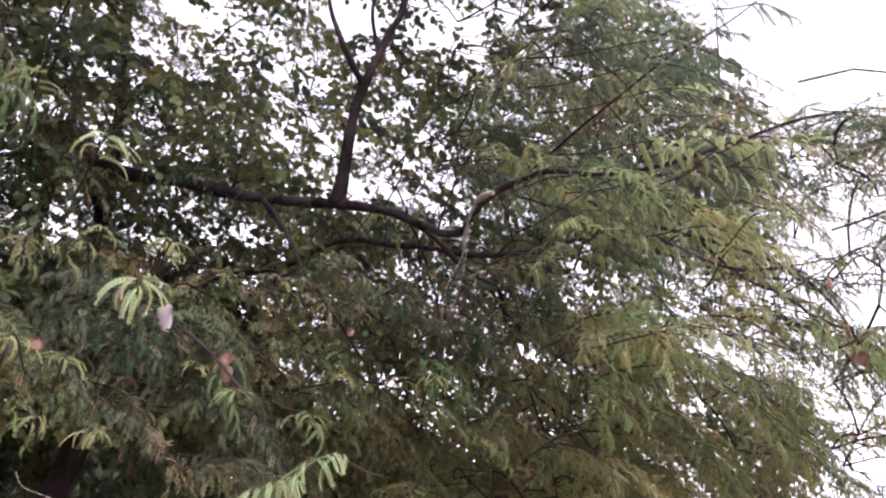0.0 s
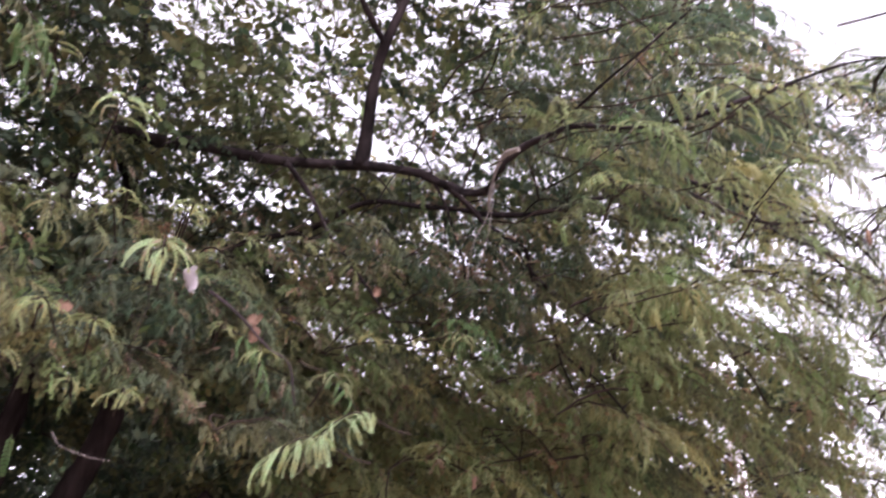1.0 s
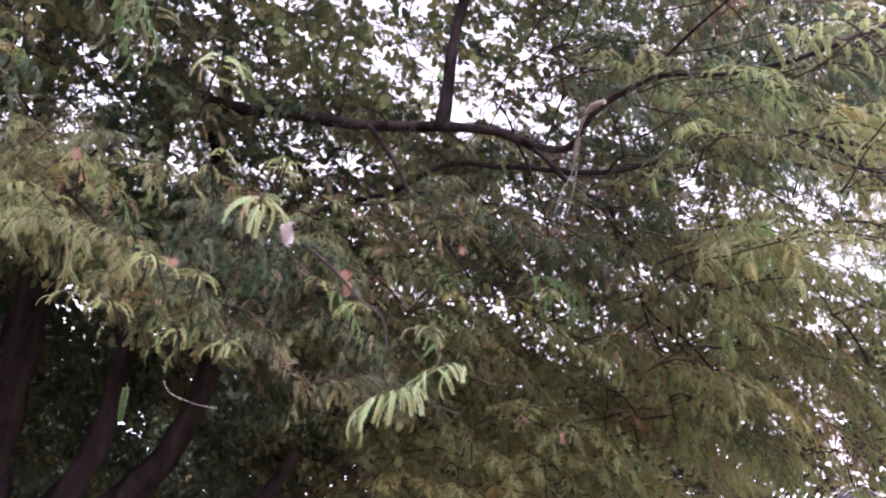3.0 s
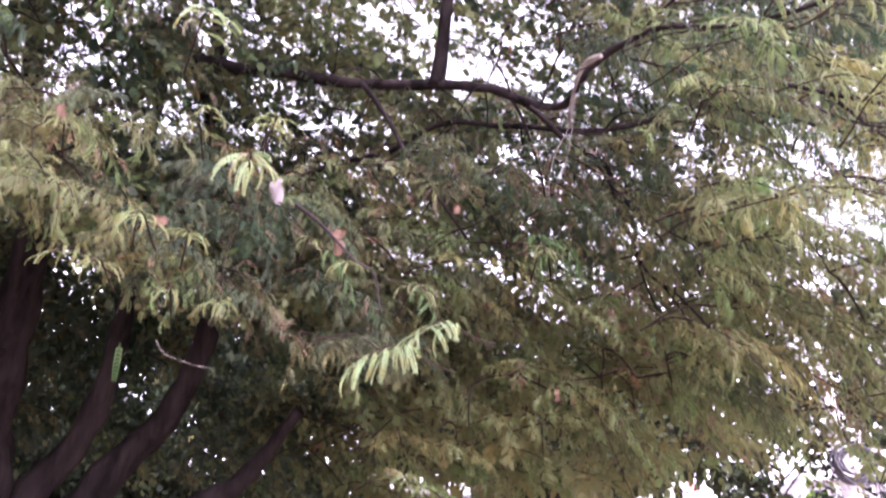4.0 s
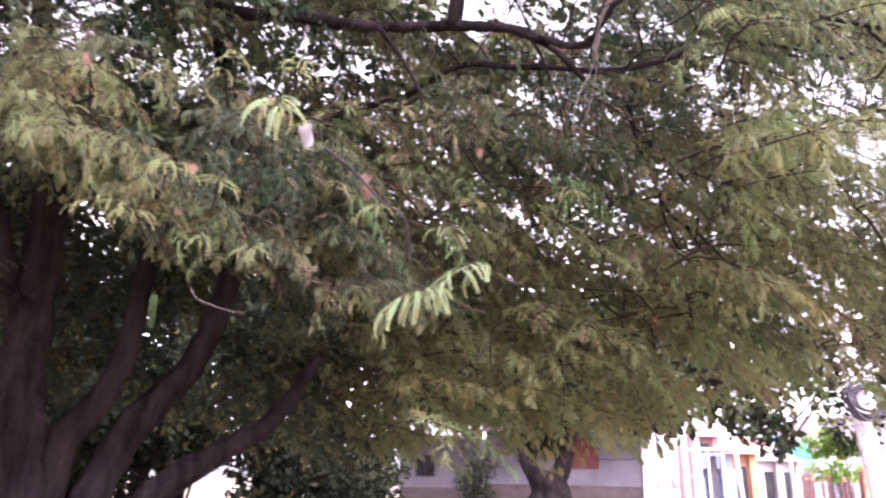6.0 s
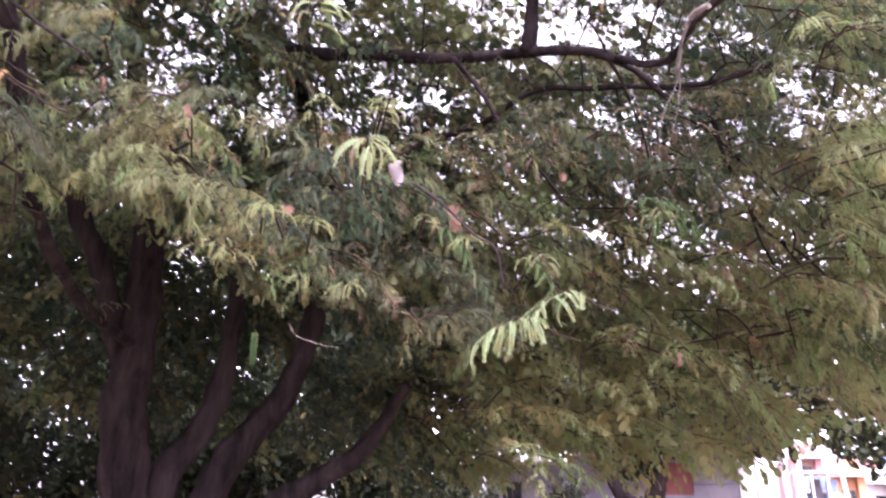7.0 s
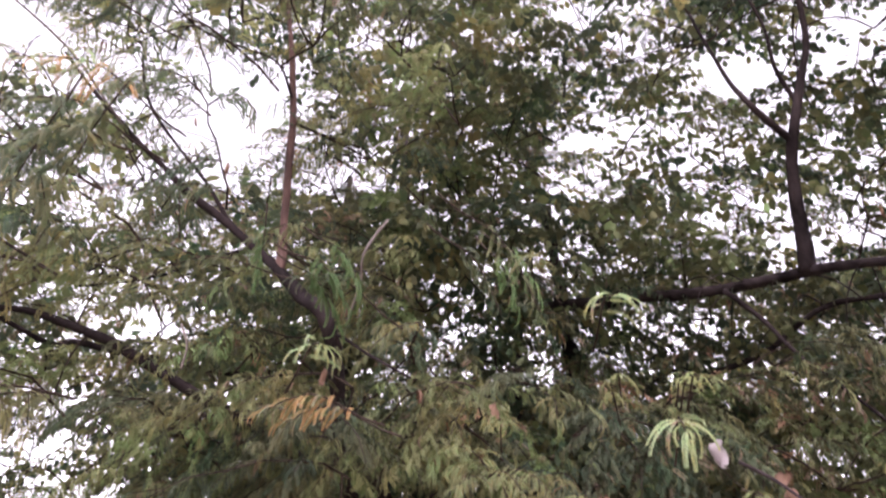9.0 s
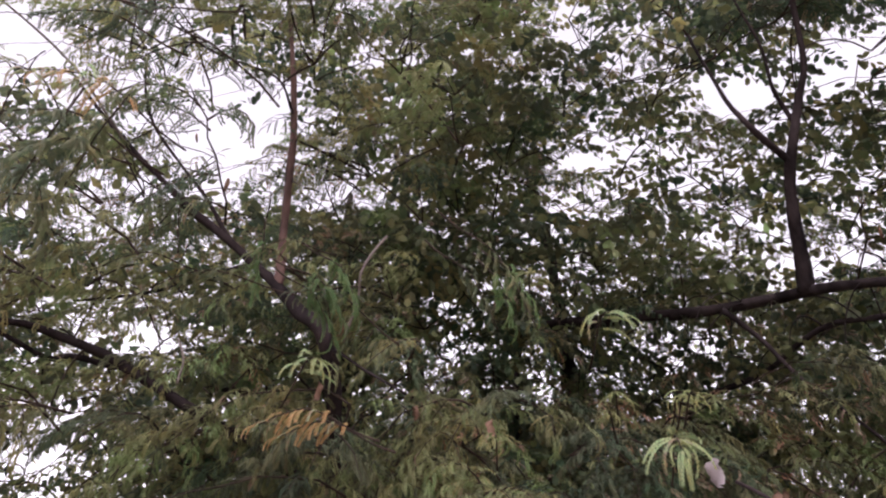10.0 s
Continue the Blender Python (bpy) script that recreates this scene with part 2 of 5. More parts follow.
def lay_leaves(pos, way, size, age, kinds, shapes):
    """Leaves of the given shapes, each at pos, pointing along way, as arrays."""
    way = way / np.linalg.norm(way, axis=1, keepdims=True)
    up = np.tile((0.0, 0.0, 1.0), (len(way), 1)) + RNG.normal(0, 0.35, way.shape)
    y = np.cross(up, way)
    y /= np.linalg.norm(y, axis=1, keepdims=True)
    z = np.cross(way, y)
    m = np.stack([way, y, z], axis=2) * size[:, None, None]
    vs, qs, ages, off = [], [], [], 0
    for k, (v, q) in enumerate(shapes):
        i = np.where(kinds == k)[0]
        if not len(i):
            continue
        w = np.einsum("nij,vj->nvi", m[i], v) + pos[i][:, None, :]
        vs.append(w.reshape(-1, 3))
        qs.append((q[None] + (np.arange(len(i)) * len(v))[:, None, None] + off).reshape(-1, 4))
        ages.append(np.repeat(age[i], len(v)))
        off += len(i) * len(v)
    return np.vstack(vs), np.vstack(qs), np.concatenate(ages)


def lay_tubes(lines, r0, r1, sides=4):
    """Many thin tapered tubes at once: lines is (n, k, 3)."""
    n, k, _ = lines.shape
    d = np.gradient(lines, axis=1)
    d /= np.linalg.norm(d, axis=2, keepdims=True) + 1e-9
    ref = np.tile((0.37, 0.21, 0.9), (n, k, 1))
    a = np.cross(d, ref)
    a /= np.linalg.norm(a, axis=2, keepdims=True) + 1e-9
    b = np.cross(d, a)
    s = np.linspace(0, 1, k)[None, :, None, None]
    r = (r0[:, None, None, None] * (1 - s) + r1[:, None, None, None] * s)
    w = np.arange(sides) * 2 * math.pi / sides
    ring = a[:, :, None, :] * np.cos(w)[None, None, :, None] + b[:, :, None, :] * np.sin(w)[None, None, :, None]
    v = (lines[:, :, None, :] + ring * r).reshape(-1, 3)
    i, j, m = np.meshgrid(np.arange(n), np.arange(k - 1), np.arange(sides), indexing="ij")
    f = lambda jj, mm: ((i * k + jj) * sides + mm % sides)
    q = np.stack([f(j, m), f(j, m + 1), f(j + 1, m + 1), f(j + 1, m)], axis=-1).reshape(-1, 4)
    return v, q


RNG = np.random.default_rng(7)

# ---------------------------------------------------------------- ground
bm = bmesh.new()
bmesh.ops.create_grid(bm, x_segments=64, y_segments=64, size=2400)
for v in bm.verts:
    d = v.co.length
    v.co.z = -0.02 + 0.05 * noise.noise(v.co * 0.09) * min(1, d / 8)
tagged(part("ground", bm, EARTH), "bare earth under the trees, kept pale to bounce light upwards", "ground", kind="structure")


# unseen plain walls, added to close the yard behind the standing place and block low light
bm = bmesh.new()
box(bm, (-26.0, -12.3, -0.1), (22.0, -12.0, 3.0))
tagged(part("blocking_wall_south", bm, DARK_BLOCKER), "unseen plain dark wall added behind the yard to block low light", "wall", kind="structure")
bm = bmesh.new()
box(bm, (-26.3, -12.3, -0.1), (-26.0, 24.0, 3.0))
tagged(part("blocking_wall_west", bm, DARK_BLOCKER), "unseen plain dark wall added beside the yard to block low light", "wall", kind="structure")

# ---------------------------------------------------------------- white house behind the trees
def house():
    h = thing("house", (-1.75, 30, -0.4), "low white plastered house with a clay tile roof behind the trees", "house")
    y0, y1 = 0.0, 6.0

    def wall_with_opening(x0, x1, top, openings, mat, front=0.0, label=""):
        xs = sorted({x0, x1, *[v for o in openings for v in o[:2]]})
        for a, b in zip(xs, xs[1:]):
            inside = [o for o in openings if o[0] <= a and b <= o[1]]
            if inside:
                o = inside[0]
                if o[2] > 0:
                    box_part("wall", (a, front, 0), (b, front + 0.25, o[2]), mat, h, label=label)
                box_part("wall", (a, front, o[3]), (b, front + 0.25, top), mat, h, label=label)
            else:
                box_part("wall", (a, front, 0), (b, front + 0.25, top), mat, h, label=label)

    # front walls take the plaster whose colour already holds the trees' shade
    wall_with_opening(-5.2, -1.75, 3.7, [(-4.55, -3.75, 2.2, 3.05)], SHADED_PLASTER, label="white plastered front wall")
    wall_with_opening(-1.7, 4.9, 4.05, [(1.74, 2.80, 2.62, 3.80)], SHADED_PLASTER, 0.3, "grey-white plastered front wall")
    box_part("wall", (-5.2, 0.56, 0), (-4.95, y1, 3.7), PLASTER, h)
    box_part("wall", (4.65, 0.56, 0), (4.9, y1, 4.05), SHADED_PLASTER, h)
    box_part("wall", (-5.2, y1, 0), (4.9, y1 + 0.25, 3.7), SHADED_PLASTER, h)
    w = box_part("window", (-4.55, 0.12, 2.2), (-3.75, 0.15, 3.05), DARKGLASS, h, label="dark unlit window")
    for lo, hi in (((-4.55, 0.06, 2.2), (-4.5, 0.12, 3.05)), ((-3.8, 0.06, 2.2), (-3.75, 0.12, 3.05)), ((-4.17, 0.06, 2.25), (-4.13, 0.12, 3.0)), ((-4.5, 0.06, 3.0), (-3.8, 0.12, 3.05)), ((-4.5, 0.06, 2.2), (-3.8, 0.12, 2.25))):
        box_part("frame", lo, hi, DARKPAINT, w)
    sh = box_part("shutter", (1.74, 0.40, 2.62), (2.80, 0.44, 3.80), RED, h, label="dark red window shutter")
    for i in range(7):
        box_part("slat", (1.79, 0.37, 2.67 + i * 0.16), (2.75, 0.398, 2.80 + i * 0.16), RED, sh)
    box_part("pilaster", (4.45, 0.2, 0), (4.85, 0.298, 4.05), PLASTER, h)
    box_part("door", (-2.5, -0.05, 0), (-1.9, -0.003, 2.75), DARKGLASS, h, label="dark doorway panel")
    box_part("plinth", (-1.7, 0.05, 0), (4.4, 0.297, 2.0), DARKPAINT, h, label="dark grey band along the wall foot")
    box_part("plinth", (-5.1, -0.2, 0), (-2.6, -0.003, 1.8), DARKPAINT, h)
    bm = bmesh.new()
    box(bm, (-1.68, -1.7, 4.06), (5.0, 6.4, 4.14))
    part("roof", bm, CONCRETE, h, "flat roof slab")
    rf = box_part("roof", (-5.4, -1.9, 3.72), (-1.92, 6.4, 3.84), CONCRETE, h)
    for i in range(34):
        bm = bmesh.new()
        box(bm, (-1.66 + i * 0.195, -1.76, 4.144), (-1.475 + i * 0.195, -1.1, 4.36 + 0.02 * (i % 3)), 0.03)
        part("tile", bm, TILE, rf)
    bm = bmesh.new()
    tube(bm, spline([(2.8, 0.28, 3.02), (3.6, 0.28, 3.0), (4.4, 0.27, 3.05)], 5), [0.02] * 11, 6)
    part("conduit", bm, CABLE, h, "dark cable along the wall")


house()


def plain_block(name, lo, hi, mat, label, category, floors, bays, trim=CONCRETE):
    """A street building with storeys, openings, slabs and parapet."""
    c = ((lo[0] + hi[0]) / 2, lo[1], 0)
    b = thing(name, c, label, category)
    x0, x1, dep, top = lo[0] - c[0], hi[0] - c[0], hi[1] - lo[1], hi[2]
    fh = top / floors
    bw = (x1 - x0) / bays
    bm = bmesh.new()
    box(bm, (x0, 0.35, 0), (x1, dep, top))
    part("core", bm, mat, b)
    for f in range(floors):
        for k in range(bays + 1):
            box_part("pier", (x0 + k * bw - 0.18, 0, f * fh), (x0 + k * bw + 0.18, 0.348, (f + 1) * fh - 0.16), mat, b)
        box_part("slab", (x0 - 0.3, -0.5, (f + 1) * fh - 0.158), (x1 + 0.3, 0.347, (f + 1) * fh), trim, b, 0.02)
        for k in range(bays):
            a = x0 + k * bw + bw * 0.25
            w = box_part("window", (a, 0.28, f * fh + 0.9), (a + bw * 0.5, 0.345, f * fh + fh * 0.78), DARKGLASS, b)
            box_part("sill", (a - 0.06, 0.16, f * fh + 0.82), (a + bw * 0.5 + 0.06, 0.344, f * fh + 0.896), trim, w)
    box_part("parapet", (x0, 0.35, top + 0.004), (x1, 0.5, top + 0.7), mat, b)
    return b


plain_block("shop_building", (7.3, 47, 0), (8.6, 54, 4.75), PINK, "pink painted two-storey street building", "building", 2, 1)
plain_block("shop_building", (7.1, 43.5, 0), (8.7, 46, 2.8), BLUE, "low blue shop with a white roof slab", "building", 1, 2, PLASTER)
plain_block("shop_building", (10.4, 53, 0), (14.6, 59, 4.3), PINK, "long low pink building across the street", "building", 1, 4, PLASTER)
plain_block("shop_building", (8.3, 42, 0), (9.5, 43.2, 3.55), ORANGE, "narrow peach painted shop front", "building", 1, 1, PLASTER)
plain_block("shop_building", (9.7, 46, 0), (12.9, 50, 3.35), PLASTER, "low white plastered shop along the street", "building", 1, 3, CONCRETE)
plain_block("shop_building", (14.3, 47, 0), (21.9, 56, 5.9), PLASTER, "pale two-storey building along the street", "building", 2, 4)


def awning(x0, x1, y, z, mat, label):
    a = thing("awning", ((x0 + x1) / 2, y, 0), label, "awning")
    w = (x1 - x0) / 2
    bm = bmesh.new()
    n = 10
    grid = [[bm.verts.new((-w + 2 * w * i / n, -1.6 * j / 6, z - 0.9 * j / 6 - 0.12 * math.sin(math.pi * j / 6) + 0.05 * math.sin(i * 2.1))) for i in range(n + 1)] for j in range(7)]
    for j in range(6):
        for i in range(n):
            bm.faces.new((grid[j][i], grid[j][i + 1], grid[j + 1][i + 1], grid[j + 1][i]))
    bmesh.ops.solidify(bm, geom=bm.faces[:], thickness=0.03)
    part("canopy", bm, mat, a)
    for s in (-w + 0.06, w - 0.06):
        bm = bmesh.new()
        tube(bm, [(s, -1.58, 0), (s, -1.58, z - 0.92)], [0.04, 0.04], 8)
        part("post", bm, METAL, a)


awning(11.0, 11.9, 41.0, 4.0, TEAL, "teal tarpaulin awning on metal posts")
awning(11.4, 12.5, 38.5, 4.1, GREEN, "bright green tarpaulin awning on metal posts")


def shop_canopy(x0, x1, y, z, label):
    """A flat white street canopy on slim posts, with half-lowered blue shutters under it."""
    c = thing("shop_canopy", ((x0 + x1) / 2, y, 0), label, "canopy")
    w = (x1 - x0) / 2
    box_part("roof_slab", (-w, -0.9, z), (w, 0.9, z + 0.14), PLASTER, c, 0.02)
    for i in range(4):
        x = -w + 0.1 + (2 * w - 0.2) * i / 3
        box_part("post", (x - 0.05, -0.85, 0), (x + 0.05, -0.75, z - 0.003), PLASTER, c, 0.01)
    for i in range(3):
        x = -w + 0.2 + (2 * w - 0.2) * i / 3
        sh = box_part("shutter", (x, 0.5, 0.5 + 0.35 * i), (x + 0.52, 0.53, z - 0.2), (BLUE, SHADED_PLASTER, BLUE)[i], c, label="half-lowered painted shutter")
        for j in range(8):
            z0 = z - 0.25 - 0.17 * (j + 1)
            box_part("slat", (x + 0.02, 0.475, z0), (x + 0.50, 0.497, z0 + 0.14), (BLUE, SHADED_PLASTER, BLUE)[i], sh)


shop_canopy(5.95, 8.25, 40.0, 3.42, "flat white shop canopy on slim posts above blue shutters")


def picket_fence(x0, x1, y, z, label):
    f = thing("fence", (x0, y, 0), label, "fence")
    n = int((x1 - x0) / 0.22)
    for k in (0.35, 0.92):
        box_part("rail", (0, 0.03, z * k), (x1 - x0, 0.09, z * k + 0.1), ORANGE, f, 0.01)
    for i in range(n):
        box_part("picket", (i * 0.22, 0, 0), (i * 0.22 + 0.11, 0.027, z + 0.05 * (i % 2)), RED if i % 3 else PLASTER, f, 0.01)


picket_fence(8.2, 10.9, 30.0, 2.15, "red-brown and white picket fence with tan rails")


def sign_board(at, size, mat, label):
    b = thing("sign_board", at, label, "sign")
    w, h = size
    box_part("panel", (-w, -0.03, -h), (w, 0.0, h), mat, b, 0.01)
    for lo, hi in (((-w, -0.05, h + 0.002), (w, 0.02, h + 0.05)), ((-w, -0.05, -h - 0.05), (w, 0.02, -h - 0.002))):
        box_part("frame", lo, hi, METAL, b)
    box_part("pole", (-0.04, 0.003, -at[2]), (0.04, 0.08, h), METAL, b)


sign_board((11.3, 44.0, 4.3), (0.5, 0.28), BLUE, "pale blue street sign board on a pole")
sign_board((7.9, 39.0, 2.3), (0.35, 0.2), ORANGE, "small orange street sign board on a pole")
sign_board((12.6, 42.0, 3.0), (0.6, 0.22), TEAL, "teal street sign board on a pole")


def boundary_wall():
    w = thing("boundary_wall", (9.5, 27, 0), "dark red-brown painted boundary wall with a pale coping", "wall")
    box_part("wall", (-0.1, 0, 0), (9.0, 0.24, 2.45), RED, w)
    box_part("coping", (-0.2, -0.06, 2.454), (9.1, 0.30, 2.54), PLASTER, w, 0.015)
    for i in range(5):
        box_part("pier", (-0.05 + i * 2.15, -0.08, 0), (0.27 + i * 2.15, -0.003, 2.45), TILE, w)


boundary_wall()


def post(name, base, top, r0, r1, mat, label, category="post"):
    p = thing(name, base, label, category)
    d = Vector(top) - Vector(base)
    bm = bmesh.new()
    tube(bm, [tuple(d * (i / 8)) for i in range(9)], [r0 + (r1 - r0) * i / 8 for i in range(9)], 14, 0.02)
    part("shaft", bm, mat, p)
    return p


post("street_post", (3.27, 29.2, 0), (3.18, 29.2, 6.5), 0.11, 0.09, METAL, "thin grey metal street post")
post("street_post", (4.73, 33.0, 0), (4.62, 33.0, 9.0), 0.15, 0.12, CONCRETE, "pale pinkish concrete street post")
post("street_post", (5.46, 34.0, 0), (5.33, 34.0, 8.0), 0.13, 0.1, CONCRETE, "slim pale concrete street post")
post("street_post", (7.60, 36.0, 0), (7.33, 36.0, 4.6), 0.1, 0.09, PLASTER, "white painted street post")
post("street_post", (5.80, 13.6, 0), (5.66, 13.6, 3.3), 0.10, 0.09, PLASTER, "white painted street post beside the utility pole")
post("street_post", (9.20, 34.0, 0), (9.20, 34.0, 4.8), 0.08, 0.07, METAL, "thin grey metal street post")
post("street_post", (10.30, 34.0, 0), (10.33, 34.0, 4.6), 0.13, 0.12, PLASTER, "white painted street post")


def utility_pole():
    base, top = Vector((4.88, 13.0, 0)), Vector((4.22, 13.0, 7.6))
    p = post("utility_pole", base, top, 0.185, 0.07, WHITEWASH, "leaning pale concrete utility pole with coiled cable and meter box", "utility pole")
    ax = (top - base).normalized()
    at = ax * 3.0 + Vector((0.0, 0, 0))
    bm = bmesh.new()
    coil = []
    for i in range(13 * 28):
        w, k = 2 * math.pi * i / 28, i / 28
        r = 0.25 + 0.05 * math.sin(1.7 * k + 0.3 * math.sin(w))
        coil.append(tuple(at + Vector((0.02 + 0.03 * math.sin(2.3 * k) + r * math.cos(w) * (1 + 0.05 * math.sin(3 * w + k)), -0.26 - 0.012 * k, 0.05 * math.sin(3.1 * k) + r * math.sin(w)))))
    tube(bm, coil, [0.017] * len(coil), 5)
    part("cable_coil", bm, CABLE, p, "black coiled cable")
    bm = bmesh.new()
    box(bm, (0.0, -0.2, 2.86), (0.32, 0.05, 3.26), 0.03)
    part("meter_box", bm, METAL, p, "pale grey meter box")
    box_part("lid", (0.03, -0.218, 2.90), (0.29, -0.203, 3.22), PLASTER, p)
    for k in range(7):
        a = at + Vector((0.12 + 0.05 * k, -0.24, -0.1 + 0.04 * k))
        e = a + Vector((0.9 - 0.16 * k, -0.02 * k, -0.5 - 0.16 * ((k * 5) % 4)))
        mid = (a + e) / 2 + Vector((0.2 - 0.06 * k, -0.1, -0.25))
        bm = bmesh.new()
        tube(bm, spline([tuple(a), tuple(mid), tuple(e)], 6), [0.007] * 13, 6)
        part("loose_cable", bm, CABLE, p)
    rg = np.random.default_rng(77)
    for k in range(44):
        a = at + Vector((rg.uniform(-0.15, 0.55), -0.25, rg.uniform(-0.95, -0.25)))
        e = a + Vector((rg.uniform(-0.35, 0.55), rg.uniform(-0.1, 0.1), rg.uniform(-0.45, -0.05)))
        bm = bmesh.new()
        tube(bm, spline([tuple(a), tuple((a + e) / 2 + Vector((rg.uniform(-0.1, 0.1), -0.05, rg.uniform(-0.15, 0.1)))), tuple(e)], 6), [rg.uniform(0.004, 0.010)] * 13, 6)
        part("loose_cable", bm, METAL if k % 3 else CABLE, p)
    for k in range(5):
        w0 = -1.9 + 0.5 * k
        line = []
        for i in range(22):
            z = 3.1 + i * 0.09
            w = w0 + 0.5 * math.sin(1.3 * i * 0.35 + k)
            line.append(tuple(ax * z + Vector((math.cos(w), math.sin(w), 0)) * (0.195 - 0.0151 * z)))
        bm = bmesh.new()
        tube(bm, line, [0.009] * 22, 5)
        part("creeper_stem", bm, TWIG, p, "thin dry creeper on the pole")
    for k, (x, z) in enumerate(((11, 8.6), (12, 7.4), (13, 8.0))):
        bm = bmesh.new()
        a = ax * (7.0 - 0.3 * k)
        e = Vector((x, 7 + k, z))
        tube(bm, [tuple(a + (e - a) * (i / 14) + Vector((0, 0, -1.2 * (i / 14) * (1 - i / 14)))) for i in range(15)], [0.014] * 15, 6)
        part("overhead_wire", bm, CABLE, p)


utility_pole()


# ---------------------------------------------------------------- other trees
def broad_leaves(centres, radii, count, size, seed, every=False, wide=0.24, drop=0.35, flat=False):
    """Oblong leaves on shells round the clump centres."""
    rg = np.random.default_rng(seed)
    i = np.arange(count) if every else rg.integers(0, len(centres), count)
    u = rg.normal(0, 1, (count, 3))
    u /= np.linalg.norm(u, axis=1, keepdims=True)
    pos = centres[i] + u * (radii[i] * rg.uniform(0.25, 1.05, count) ** 0.6)[:, None]
    way = u * 0.5 + rg.normal(0, 0.6, (count, 3)) + np.array([0, 0, -drop])
    way /= np.linalg.norm(way, axis=1, keepdims=True)
    side = np.cross(way, rg.normal(0, 1, (count, 3)))
    side /= np.linalg.norm(side, axis=1, keepdims=True)
    nrm = np.cross(way, side)
    s = size * rg.uniform(0.5, 1.35, count)[:, None]
    a, b = pos, pos + way * s
    m = pos + way * s * 0.45 - nrm * s * 0.06
    m2 = pos + way * s * 0.78 - nrm * s * 0.05
    w = side * s * wide
    age = np.clip(rg.normal(0.45, 0.22, count), 0, 0.97)
    if flat:
        v = np.stack([a, m + w, b, m - w], axis=1).reshape(-1, 3)
        return v, np.arange(count * 4).reshape(-1, 4), np.repeat(age, 4)
    v = np.stack([a, m + w, m2 + w * 0.7, b, m2 - w * 0.7, m - w], axis=1).reshape(-1, 3)
    k = (np.arange(count) * 6)[:, None]
    q = np.vstack([k + np.array([0, 1, 2, 3]), k + np.array([0, 3, 4, 5])])
    return v, q, np.repeat(age, 6)


def yard_tree(base, height, spread, count, size, label, seed, fork=0.3, trunk=0.22, low=0.25, lean=(0, 0)):
    rg = np.random.default_rng(seed)
    t = thing("tree", base, label, "tree")
    f = height * fork
    limb("trunk", [(0, 0, -0.1), (0.05 + lean[0] * 0.3, 0, f * 0.5), (lean[0] * 0.6, lean[1] * 0.6, f)], trunk, trunk * 0.8, BARK, t, sides=10)
    centres, radii = [], []
    for k in range(7):
        w = 2 * math.pi * (k + rg.uniform(0, 0.6)) / 7
        tip = np.array([lean[0] + math.cos(w) * spread * rg.uniform(0.5, 1), lean[1] + math.sin(w) * spread * rg.uniform(0.5, 1), height * rg.uniform(0.6, 0.95)])
        mid = np.array([lean[0] * 0.6, lean[1] * 0.6, f]) * 0.45 + tip * 0.55 + rg.normal(0, 0.15, 3)
        limb("limb", [(lean[0] * 0.6, lean[1] * 0.6, f - 0.05), tuple(mid), tuple(tip)], trunk * 0.55, 0.03, BARK, t, sides=8)
        for j in range(7):
            c = mid + (tip - mid) * rg.uniform(0, 1.1) + rg.normal(0, spread * 0.28, 3)
            c[2] = max(c[2], height * low)
            centres.append(c)
            radii.append(spread * rg.uniform(0.16, 0.34))
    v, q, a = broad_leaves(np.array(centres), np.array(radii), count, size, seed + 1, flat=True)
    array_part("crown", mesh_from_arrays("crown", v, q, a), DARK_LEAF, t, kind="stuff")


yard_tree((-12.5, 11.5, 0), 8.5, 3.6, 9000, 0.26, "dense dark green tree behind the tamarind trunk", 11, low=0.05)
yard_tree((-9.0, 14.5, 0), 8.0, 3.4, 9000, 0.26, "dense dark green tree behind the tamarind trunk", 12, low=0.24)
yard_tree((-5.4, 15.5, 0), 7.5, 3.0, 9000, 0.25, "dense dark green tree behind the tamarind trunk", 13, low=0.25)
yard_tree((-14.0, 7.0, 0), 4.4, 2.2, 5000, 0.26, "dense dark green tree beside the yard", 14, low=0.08)


